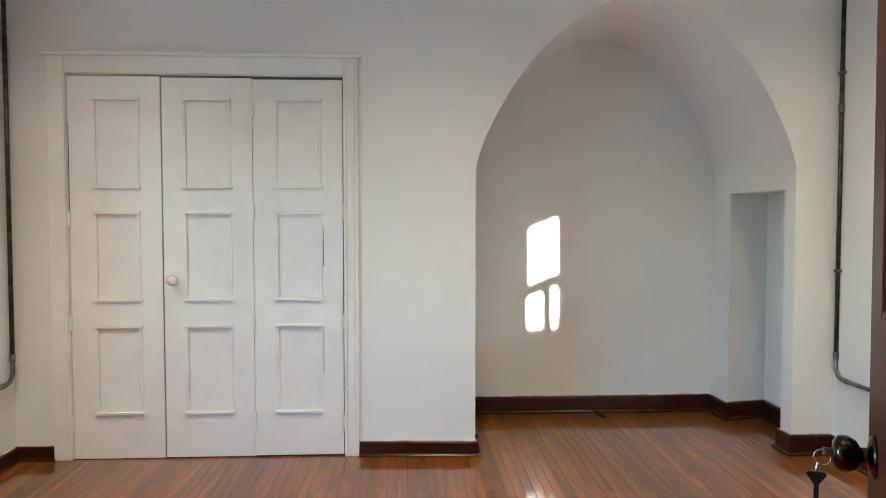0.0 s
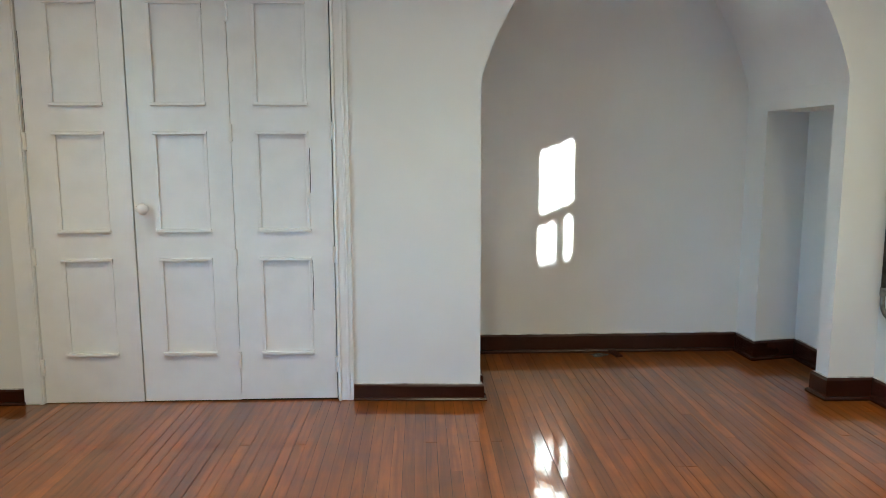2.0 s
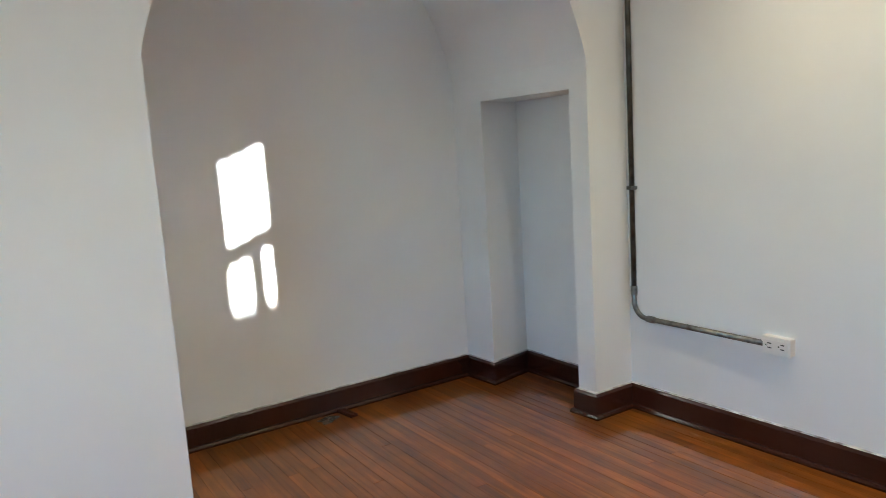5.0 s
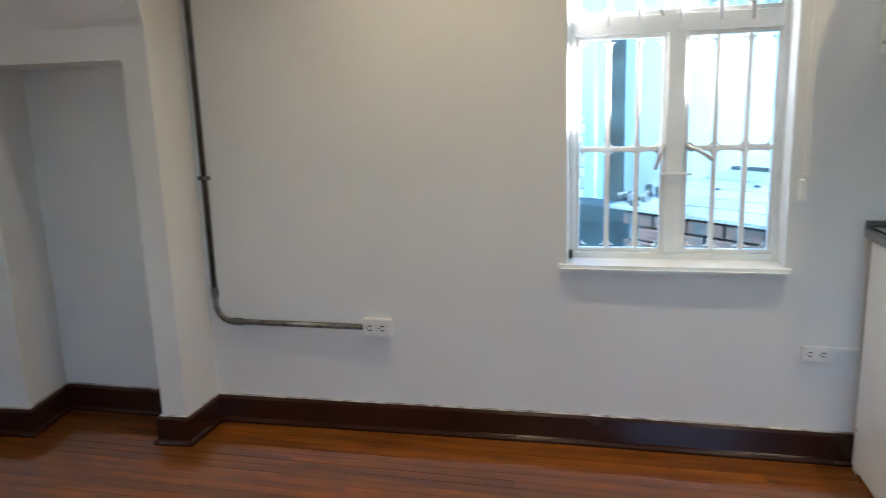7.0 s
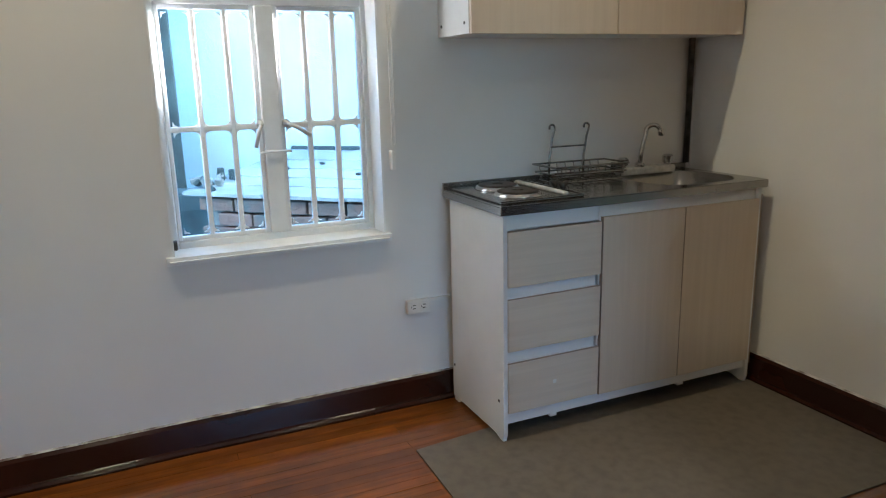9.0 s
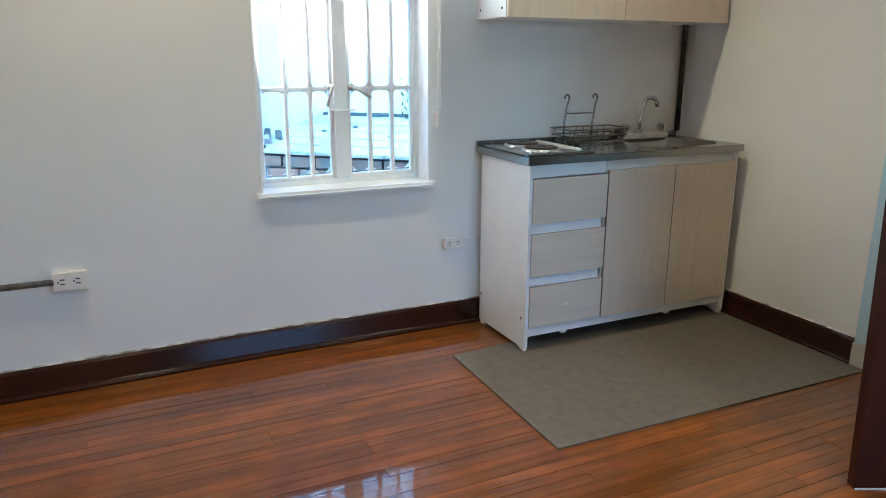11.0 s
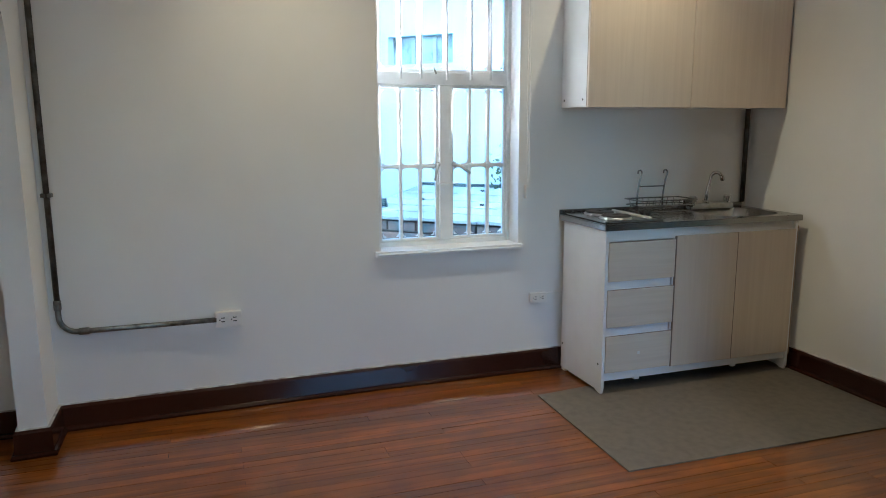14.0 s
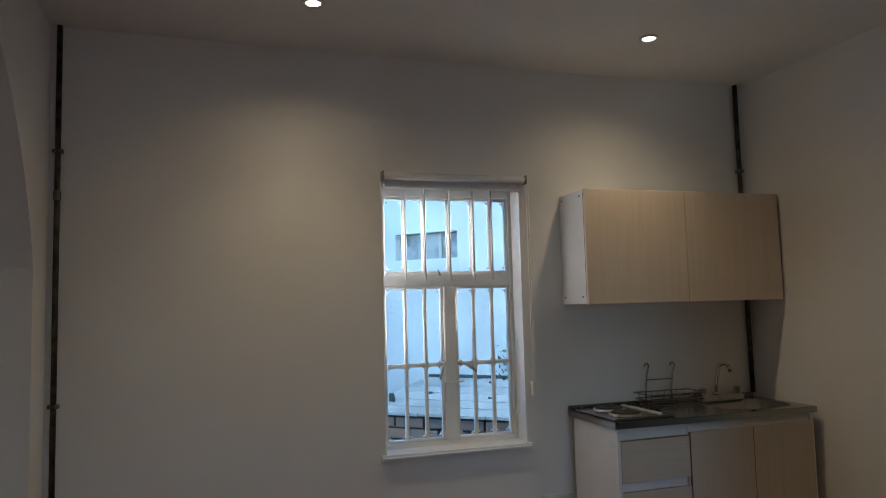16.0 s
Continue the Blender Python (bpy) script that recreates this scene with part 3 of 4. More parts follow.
def panelled(bm, x0, x1, ya, yb, z0, z1, p0, p1, rows, sink=0.009):
    """One door slab with a column of sunk panels in its face at ya."""
    xs = [x0, p0, p1, x1]
    zs = [z0] + [v for r in rows for v in r] + [z1]
    g = {(i, k): bm.verts.new((x, ya, z)) for i, x in enumerate(xs) for k, z in enumerate(zs)}
    for i in range(3):
        for k in range(len(zs) - 1):
            q = [g[i, k], g[i + 1, k], g[i + 1, k + 1], g[i, k + 1]]
            if i == 1 and k % 2:
                low = [bm.verts.new((v.co.x, ya + sink, v.co.z)) for v in q]
                bm.faces.new(low)
                for m in range(4):
                    bm.faces.new((q[m], q[(m + 1) % 4], low[(m + 1) % 4], low[m]))
            else:
                bm.faces.new(q)
    n = len(zs) - 1
    rim = [g[i, 0] for i in range(4)] + [g[3, k] for k in range(1, n + 1)] + [g[i, n] for i in (2, 1, 0)] + [g[0, k] for k in range(n - 1, 0, -1)]
    back = [bm.verts.new((v.co.x, yb, v.co.z)) for v in rim]
    bm.faces.new(back)
    for m in range(len(rim)):
        bm.faces.new((rim[m], rim[(m + 1) % len(rim)], back[(m + 1) % len(rim)], back[m]))


# ---- wardrobe ----
def wardrobe():
    w = thing("wardrobe", (-1.05, 4.15, 0), "white painted built-in wardrobe with three panelled folding doors", "wardrobe")
    y = NORTH
    bm = boxes((-1.935, -1.832, y - 0.022, y + 0.06, 0, 2.336), (-0.256, -0.172, y - 0.022, y + 0.06, 0, 2.336), (-1.832, -0.256, y - 0.0215, y + 0.06, 2.236, 2.336), bevel=0.003)
    frame_ob = part("door_frame", bm, ENAMEL, w)
    bm = boxes((-1.850, -1.834, y - 0.034, y - 0.021, 0, 2.334), (-0.254, -0.238, y - 0.034, y - 0.021, 0, 2.334),
               (-1.96, -0.150, y - 0.036, y - 0.0, 2.335, 2.358), (-0.205, -0.19, y - 0.030, y - 0.021, 0, 2.334), bevel=0.004)
    part("bead", bm, ENAMEL, frame_ob)
    # added dark sheet that paints the shade behind the door gaps
    part("dark_inside", boxes((-1.84, -0.25, y + 0.08, y + 0.09, 0.0, 2.24)), OUT_DARK, w, "added dark sheet for the shade inside, seen through the gaps")
    leaves = ((-1.826, -1.305, -1.686, -1.430), (-1.297, -0.7835, -1.176, -0.908), (-0.7805, -0.264, -0.652, -0.388))
    rows = ((0.270, 0.780), (0.934, 1.440), (1.588, 2.092))
    for n, (x0, x1, p0, p1) in enumerate(leaves):
        bm = bmesh.new()
        ya, yb = y - 0.006, y + 0.034
        z0, z1 = 0.004 + 0.003 * n, 2.222 - 0.006 * n
        panelled(bm, x0, x1, ya, yb, z0, z1, p0, p1, rows)
        leaf = part("door", bm, ENAMEL, w)
        for a, b in rows:
            m, o = 0.014, 0.004
            bm = boxes((p0 - o, p0 + m, ya - 0.004, ya + 0.008, a - o, b + o), (p1 - m, p1 + o, ya - 0.004, ya + 0.008, a - o, b + o),
                       (p0 - 0.009, p1 + 0.009, ya - 0.017, ya + 0.006, a - 0.009, a + 0.008), (p0 - 0.006, p1 + 0.006, ya - 0.014, ya + 0.006, b - 0.008, b + 0.009), bevel=0.003)
            part("panel_moulding", bm, ENAMEL, leaf)
        for cx, ca, cb in {0: ((x0 + 0.001, 1.35, 1.95),), 1: ((p1 + 0.004, 2.03, 2.09),), 2: ((p1 + 0.010, 1.13, 1.36), (p1 + 0.010, 0.50, 0.77))}[n]:
            part("crack", boxes((cx - 0.0016, cx + 0.0016, ya - 0.0006, ya + 0.002, ca, cb)), BLACK, leaf, "thin dark crack in the paint")
        if n == 1:
            part("knob", turned([(0.017, 0), (0.017, 0.006), (0.010, 0.010), (0.010, 0.022), (0.024, 0.032), (0.031, 0.046), (0.026, 0.060), (0.010, 0.066)],
                                (-1.238, ya, 1.052), (0, -1, 0), 20), ENAMEL, leaf, "round white painted knob", smooth=True)
            part("catch", boxes((-1.295, -1.28, ya - 0.012, ya, 1.045, 1.065), bevel=0.003), ENAMEL, leaf)
    for x, zs in ((-1.828, (1.40, 0.80, 0.20)), (-0.782, (2.04, 1.44, 0.79, 0.23)), (-0.262, (1.45, 0.80, 0.20))):
        for z in zs:
            part("hinge", boxes((x - 0.009, x + 0.009, y - 0.020, y, z - 0.045, z + 0.045), bevel=0.003), ENAMEL, w, "painted-over hinge")


wardrobe()


# ---- kitchen ----
def upper_cabinet():
    c = thing("wall_cabinet", (2.55, 0.77, 1.49), "wall-hung kitchen cabinet with two pale oak doors and white sides", "cabinet")
    x0, x1, y0, y1, z0, z1 = 2.420, EAST, 0.135, 1.405, 1.492, 2.105
    t = 0.015
    part("body", boxes((x0, x1, y1 - t, y1, z0, z1), (x0, x1, y0, y0 + t, z0, z1), (x0, x1, y0 + t, y1 - t, z0, z0 + t), (x0, x1, y0 + t, y1 - t, z1 - t, z1),
                       (x1 - 0.004, x1, y0 + t, y1 - t, z0 + t, z1 - t)), MELAMINE, c, "white melamine carcass")
    for ya, yb in ((0.7755, 1.404), (0.128, 0.7715)):
        part("door", boxes((2.402, 2.4185, ya, yb, z0 - 0.002, z1 + 0.002), bevel=0.0012), OAK, c, "pale oak laminate door")
    for x in (2.455, 2.655):
        for z in (1.53, 2.075):
            part("screw_cap", turned([(0.006, 0), (0.006, 0.0015)], (x, y1, z), (0, 1, 0), 10), BLACK, c, "dark screw head")
    part("side_edge", boxes((2.4185, 2.42, y1 - t, y1, z0, z1)), EDGE_BROWN, c)


upper_cabinet()


def base_cabinet():
    c = thing("kitchen_cabinet", (2.43, 0.77, 0), "white kitchen base cabinet with pale oak drawers and doors", "cabinet")
    t = 0.016
    xf, xb, y0, y1 = 2.215, 2.648, 0.168, 1.390
    for ya in (y0, y1 - t):
        bm = bmesh.new()
        prof = [(xf - 0.012, 0.030), (xf - 0.004, 0.012), (xf + 0.03, 0.010), (xf + 0.06, 0.018), (xb, 0.018), (xb, 0.868), (xf - 0.012, 0.868)]
        a = [bm.verts.new((x, ya, z)) for x, z in prof]
        b = [bm.verts.new((x, ya + t, z)) for x, z in prof]
        bm.faces.new(a)
        bm.faces.new(b)
        for i in range(len(prof)):
            bm.faces.new((a[i], a[(i + 1) % len(prof)], b[(i + 1) % len(prof)], b[i]))
        part("side_panel", bm, MELAMINE, c, "white melamine side panel")
        part("foot", boxes((xf - 0.006, xf + 0.03, ya, ya + t, 0.003, 0.013), bevel=0.002), PLASTIC, c)
        part("foot", boxes((xb - 0.05, xb - 0.01, ya, ya + t, 0.0, 0.019), bevel=0.002), PLASTIC, c)
    part("bottom_panel", boxes((xf, xb, y0 + t, y1 - t, 0.10, 0.116)), MELAMINE, c)
    part("back_panel", boxes((xb - 0.006, xb, y0 + t, y1 - t, 0.05, 0.866)), MELAMINE, c)
    part("divider", boxes((xf, xb - 0.006, 0.962, 0.976, 0.116, 0.866)), MELAMINE, c)
    part("top_rail", boxes((xf + 0.004, xf + 0.02, y0 + t, y1 - t, 0.812, 0.868), bevel=0.001), MELAMINE, c, "white recessed rail")
    part("plinth_rail", boxes((xf + 0.002, xf + 0.018, y0 + t, y1 - t, 0.070, 0.112), (xf + 0.002, xf + 0.018, 1.15, 1.18, 0.058, 0.072), (xf + 0.002, xf + 0.018, 0.52, 0.55, 0.058, 0.072)), MELAMINE, c, "white rail over the toe gap")
    for z0, z1 in ((0.606, 0.808), (0.362, 0.560), (0.118, 0.314)):
        d = part("drawer", boxes((xf - 0.016, xf, 0.974, 1.372, z0, z1), bevel=0.0012), OAK_ACROSS, c, "pale oak laminate drawer front")
        part("edge_band", boxes((xf - 0.0155, xf + 0.001, 0.9725, 0.974, z0, z1), (xf - 0.0155, xf + 0.001, 0.974, 1.372, z1, z1 + 0.0015)), EDGE_BROWN, d)
    for z in (0.583, 0.338):
        part("grip_profile", boxes((xf + 0.002, xf + 0.010, 0.985, 1.374, z - 0.024, z + 0.024), (xf - 0.006, xf + 0.006, 0.985, 1.374, z - 0.024, z - 0.020)), MELAMINE, c, "white grip strip between the drawers")
    for ya, yb in ((0.575, 0.966), (0.180, 0.571)):
        d = part("door", boxes((xf - 0.016, xf, ya, yb, 0.112, 0.824), bevel=0.0012), OAK, c, "pale oak laminate door")
        part("edge_band", boxes((xf - 0.0155, xf + 0.001, yb, yb + 0.0015, 0.112, 0.824)), EDGE_BROWN, d)
    for x, z in ((2.24, 0.16), (2.63, 0.16)):
        part("screw_cap", turned([(0.006, 0), (0.006, 0.0015)], (x, y1, z), (0, 1, 0), 10), BLACK, c, "dark screw head")
    part("sticker", boxes((xf - 0.0172, xf - 0.016, 1.166, 1.180, 0.205, 0.219)), PLASTIC, c, "tiny white sticker")
    part("end_strip", boxes((xf - 0.008, xb, y0 - 0.012, y0, 0.09, 0.84)), EDGE_BROWN, c, "raw brown board edge beside the wall")


base_cabinet()

SINK = (2.430, 0.415, 0.185, 0.215)


def worktop():
    c = thing("worktop", (2.43, 0.78, 0.868), "stainless steel kitchen worktop with an inset sink", "worktop")
    x0, x1, y0, y1, z = 2.186, 2.672, 0.153, 1.408, 0.905
    bm = bmesh.new()
    cx, cy, rx, ry = SINK
    n = 64

    def ring(sx, sy, zz, p=3.2):
        out = []
        for k in range(n):
            a = math.tau * k / n
            ca, sa = math.cos(a), math.sin(a)
            out.append(bm.verts.new((cx + sx * math.copysign(abs(ca) ** (2 / p), ca), cy + sy * math.copysign(abs(sa) ** (2 / p), sa), zz)))
        return out

    rim = ring(rx + 0.004, ry + 0.004, z)
    ya, yb = y0, 0.70
    outer = []
    for v in rim:
        d = Vector((v.co.x - cx, v.co.y - cy))
        s = min((((x1 if d.x > 0 else x0) - cx) / d.x) if abs(d.x) > 1e-6 else 9, (((yb if d.y > 0 else ya) - cy) / d.y) if abs(d.y) > 1e-6 else 9)
        outer.append(bm.verts.new((cx + d.x * s, cy + d.y * s, z)))
    for k in range(n):
        bm.faces.new((rim[k], rim[(k + 1) % n], outer[(k + 1) % n], outer[k]))
    box(bm, x0, x1, yb, y1, z - 0.004, z)
    part("top_sheet", bm, STEEL, c)
    bm = boxes((x0, x0 + 0.004, y0, y1, 0.872, z - 0.001), (x0 + 0.004, x1, y1 - 0.004, y1, 0.872, z - 0.001), (x0 + 0.004, x1, y0, y0 + 0.004, 0.872, z - 0.001), bevel=0.0015)
    part("front_edge", bm, STEEL, c)
    part("upstand", boxes((x1 - 0.004, x1 + 0.006, y0, y1, 0.885, 0.930), bevel=0.002), STEEL, c, "low steel upstand along the wall")
    bm = bmesh.new()
    rings = [ring(rx + 0.004, ry + 0.004, z), ring(rx - 0.004, ry - 0.004, z - 0.006), ring(rx - 0.012, ry - 0.012, z - 0.10), ring(rx - 0.035, ry - 0.035, z - 0.138), ring(0.03, 0.03, z - 0.145, 2), ring(0.025, 0.025, z - 0.152, 2)]
    for a, b in zip(rings, rings[1:]):
        for k in range(n):
            bm.faces.new((a[k], a[(k + 1) % n], b[(k + 1) % n], b[k]))
    bm.faces.new(rings[-1])
    part("sink_bowl", bm, STEEL, c, "rounded pressed steel sink bowl", smooth=True)


worktop()


def hob():
    h = thing("electric_hob", (2.43, 1.19, 0.905), "two-plate built-in electric hob in the steel worktop", "hob")
    part("tray", boxes((2.225, 2.645, 1.035, 1.388, 0.9055, 0.913), bevel=0.004), STEEL, h)
    part("control_panel", boxes((2.250, 2.615, 1.088, 1.114, 0.9125, 0.926), bevel=0.006), PALE_METAL, h, "narrow pale metal control strip")
    for x, y, r in ((2.535, 1.232, 0.080), (2.352, 1.245, 0.080)):
        part("drip_ring", turned([(r + 0.012, 0), (r + 0.012, 0.004), (r + 0.004, 0.012), (r, 0.014)], (x, y, 0.911), sides=32), CHROME, h, "bright metal ring", smooth=True)
        part("hotplate", turned([(r - 0.003, 0), (r - 0.003, 0.010), (r - 0.010, 0.013), (0.022, 0.013), (0.020, 0.010)], (x, y, 0.918), sides=32), IRON, h, "dark cast iron hotplate")
    for x, y in ((2.405, 1.062), (2.350, 1.062)):
        part("control_knob", turned([(0.021, 0.0), (0.020, 0.012), (0.012, 0.015), (0.011, 0.034), (0.006, 0.036)], (x, y, 0.926), (-0.1, -0.9, 0.45), 16), BLACK, h, "black control knob", smooth=True)
    part("tray_lip", boxes((2.225, 2.645, 1.035, 1.041, 0.913, 0.9165), (2.225, 2.231, 1.041, 1.388, 0.913, 0.9165), bevel=0.001), STEEL, h)


hob()


def dish_rack():
    r = thing("dish_rack", (2.57, 0.79, 0.905), "chrome wire dish rack standing on the worktop", "dish rack")
    x0, x1, y0, y1 = 2.475, 2.650, 0.640, 1.000
    for z, k in ((0.914, 0.018), (0.948, 0.008), (0.980, 0.0)):
        pts = [(x0 + k, y0 + k, z), (x1 - k, y0 + k, z), (x1 - k, y1 - k, z), (x0 + k, y1 - k, z)]
        part("rim_wire", tube(pts, 0.0040, 8, closed=True), WIRE, r)
    for i in range(8):
        y = y0 + 0.03 + i * (y1 - y0 - 0.06) / 7
        part("cross_wire", tube([(x0, y, 0.980), (x0 + 0.018, y, 0.912), (x1 - 0.018, y, 0.912), (x1, y, 0.980)], 0.0022, 6), WIRE, r)
    for y in (0.915, 0.742):
        pts = [(2.625, y + 0.022, 0.912), (2.632, y + 0.016, 1.00), (2.640, y - 0.002, 1.085), (2.640, y - 0.013, 1.118)] + arc((2.639, y, 1.128), 0.013, 180, -25, (0, 1, 0), (0, 0, 1), 10)
        part("hook", tube(pts, 0.0046, 8), WIRE, r, smooth=True)
    part("crossbar", tube([(2.634, 0.925, 1.048), (2.634, 0.750, 1.048)], 0.0038, 8), WIRE, r)
    part("cutlery_holder", boxes((2.52, 2.60, 0.627, 0.639, 0.93, 0.97), bevel=0.003), WIRE, r)


dish_rack()


def mixer_tap():
    t = thing("kitchen_tap", (2.61, 0.42, 0.905), "chrome kitchen mixer tap with swan neck and two handles", "tap")
    part("base_bar", boxes((2.585, 2.645, 0.285, 0.585, 0.905, 0.937), bevel=0.008), PALE_METAL, t, "pale satin metal base")
    pts = [(2.612, 0.470, 0.935), (2.609, 0.468, 0.99), (2.604, 0.460, 1.045), (2.600, 0.452, 1.078)] + arc((2.582, 0.428, 1.090), 0.030, 0, 165, (0.6, 0.8, 0), (0, 0, 1), 12)
    part("spout", tube(pts, 0.0105, 12), CHROME, t, smooth=True)
    part("nozzle", turned([(0.0125, 0), (0.0135, 0.004), (0.0135, 0.026), (0.010, 0.03)], (2.564, 0.404, 1.102), (-0.10, -0.14, -1), 14), CHROME, t, smooth=True)
    part("spout_collar", turned([(0.022, 0), (0.022, 0.012), (0.014, 0.022)], (2.612, 0.470, 0.935), sides=18), CHROME, t, smooth=True)
    for y in (0.560, 0.312):
        part("tap_handle", turned([(0.014, 0), (0.014, 0.010), (0.022, 0.014), (0.024, 0.040), (0.016, 0.048)], (2.614, y, 0.935), sides=14), CHROME, t, "fluted chrome handle")


mixer_tap()

lino = bmesh.new()
edge = [(1.405, 0.15), (2.62, 0.15), (2.62, 1.372), (2.335, 1.372), (2.300, 1.706), (1.432, 1.720)]
top = [lino.verts.new((x, y, 0.0065)) for x, y in edge]
low = [lino.verts.new((x, y, 0.0005)) for x, y in edge]
lino.faces.new(top)
for i in range(len(edge)):
    lino.faces.new((top[i], top[(i + 1) % len(edge)], low[(i + 1) % len(edge)], low[i]))
structure("linoleum_sheet", lino, LINO, "grey linoleum sheet laid over the boards by the kitchen", "linoleum")


# ---- conduits and sockets ----
def conduit(name, at, label, runs, clamps=(), collars=(), elbow=None):
    c = thing(name, at, label, "conduit pipe")
    for pts, r, mat in runs:
        part("pipe", tube(pts, r, 12), mat, c, smooth=True)
    for p, axis in collars:
        part("collar", turned([(0.0155, -0.022), (0.0165, -0.018), (0.0165, 0.018), (0.0155, 0.022)], p, axis, 14), GALVANISED, c, "grey zinc coupling", smooth=True)
    for p in clamps:
        part("clamp", boxes((p[0] - 0.012, p[0] + 0.014, p[1] - 0.024, p[1] + 0.024, p[2] - 0.009, p[2] + 0.009), bevel=0.003), GALVANISED, c)
    return c


PX, PY = east_x(3.7) - 0.018, 3.962
bend = arc((PX, PY - 0.075, 0.545), 0.075, 0, -90, (0, 1, 0), (0, 0, 1), 8)
conduit("conduit_pipe", (PX, PY, 0.47), "dark steel conduit dropping from ceiling to a wall socket", [
    ([(PX, PY, CEIL), (PX, PY, 0.60)], 0.0125, DARK_PIPE),
    ([(PX, PY, 0.62)] + bend + [(PX, PY - 0.12, 0.47), (PX, 3.28, 0.47)], 0.0125, GALVANISED)],
    clamps=[(PX, PY, 2.25), (PX, PY, 1.10)], collars=[((PX, PY, 2.045), (0, 0, 1)), ((PX, PY, 0.60), (0, 0, 1)), ((PX, PY - 0.10, 0.47), (0, 1, 0))])
QX, QY = WEST + 0.022, 4.062
bend = arc((QX, QY - 0.075, 0.545), 0.075, 0, -90, (0, 1, 0), (0, 0, 1), 8)
conduit("conduit_pipe", (QX, QY, 0.47), "dark steel conduit running down the wall and round a bend", [
    ([(QX, QY, CEIL), (QX, QY, 0.62)], 0.0125, DARK_PIPE),
    ([(QX, QY, 0.62)] + bend + [(QX, QY - 0.12, 0.47), (QX, 3.55, 0.47)], 0.0125, GALVANISED)],
    collars=[((QX, QY, 0.61), (0, 0, 1)), ((QX, QY - 0.10, 0.47), (0, 1, 0)), ((QX, 3.57, 0.47), (0, 1, 0))])
conduit("conduit_pipe", (2.662, 0.158, 0.93), "dark steel conduit rising behind the cabinets in the corner", [
    ([(2.660, 0.160, CEIL), (2.660, 0.160, 0.931)], 0.0145, DARK_PIPE)], clamps=[(2.660, 0.160, 2.29)], collars=[])


def socket(y0, y1, z0, z1, deep, label):
    face = east_x(y0)
    s = thing("wall_socket", (face, (y0 + y1) / 2, z0), label, "socket", group="wall sockets")
    x = face - deep
    part("back_box", boxes((x + 0.006, face, y0 + 0.002, y1 - 0.002, z0 + 0.002, z1 - 0.002), bevel=0.003), PLASTIC, s)
    cover = part("cover_plate", boxes((x, x + 0.008, y0, y1, z0, z1), bevel=0.003), PLASTIC, s)
    h = z1 - z0
    for cy in (y0 + (y1 - y0) * 0.28, y0 + (y1 - y0) * 0.72):
        part("outlet", boxes((x - 0.002, x + 0.002, cy - 0.3 * h, cy + 0.3 * h, z0 + 0.18 * h, z1 - 0.18 * h), bevel=0.001), PLASTIC, cover)
        part("slot", boxes((x - 0.0027, x, cy - 0.12 * h, cy + 0.10 * h, z0 + 0.36 * h, z0 + 0.42 * h), (x - 0.0027, x, cy - 0.12 * h, cy + 0.10 * h, z0 + 0.60 * h, z0 + 0.66 * h),
                           (x - 0.0027, x, cy + 0.15 * h, cy + 0.22 * h, z0 + 0.47 * h, z0 + 0.55 * h)), BLACK, cover, "dark slots")
    return s


socket(3.160, 3.286, 0.430, 0.506, 0.038, "white double wall socket box at the end of a conduit")
socket(1.484, 1.585, 0.404, 0.462, 0.028, "small white double wall socket beside the kitchen cabinet")
cable = thing("cable_duct", (EAST, 1.44, 0.44), "short thin white cable duct from socket to cabinet", "cable duct")
part("duct", boxes((EAST - 0.012, EAST, 1.385, 1.484, 0.444, 0.456), bevel=0.002), PLASTIC, cable)


offcut = thing("wood_offcut", (1.485, 4.90, 0), "small grooved offcut of brown wood lying by the skirting", "offcut")
bm = boxes((-0.022, 0.022, -0.065, 0.065, 0.0005, 0.014), (-0.022, -0.010, -0.065, 0.065, 0.014, 0.019), (0.006, 0.014, -0.065, 0.065, 0.014, 0.018), bevel=0.002)
bmesh.ops.transform(bm, matrix=Matrix.Translation((1.485, 4.895, 0)) @ Matrix.Rotation(radians(9), 4, "Z"), verts=bm.verts)
part("stick", bm, DOOR_BROWN, offcut)
spill = thing("varnish_spill", (1.37, 4.88, 0), "small glossy dried spill on the boards", "spill")
bm = bmesh.new()
ring = [bm.verts.new((1.37 + (0.055 + 0.018 * math.sin(3 * a + 1)) * math.cos(a), 4.885 + (0.045 + 0.014 * math.sin(2 * a)) * math.sin(a), 0.0022)) for a in (math.tau * k / 26 for k in range(26))]
hub = bm.verts.new((1.37, 4.885, 0.005))
for k in range(26):
    bm.faces.new((ring[k], ring[(k + 1) % 26], hub))
part("film", bm, SPILL, spill, smooth=True)


# ---- downlights ----
def downlight(x, y):
    d = thing("downlight", (x, y, CEIL), "small round recessed ceiling spotlight, lit", "ceiling light", group="ceiling spotlights")
    part("ring", turned([(0.034, -0.001), (0.048, -0.001), (0.050, -0.005), (0.046, -0.010), (0.036, -0.010), (0.033, -0.004)], (x, y, CEIL), sides=28), CHROME, d, smooth=True)
    part("lamp_face", turned([(0.033, -0.006), (0.020, -0.0085)], (x, y, CEIL), sides=24), BULB, d, "glowing lamp face")
    return d


light_one = downlight(*LAMP_PLACES[0])
for lx, ly in LAMP_PLACES[1:]:
    copy_thing(light_one, pose(lx, ly, CEIL))


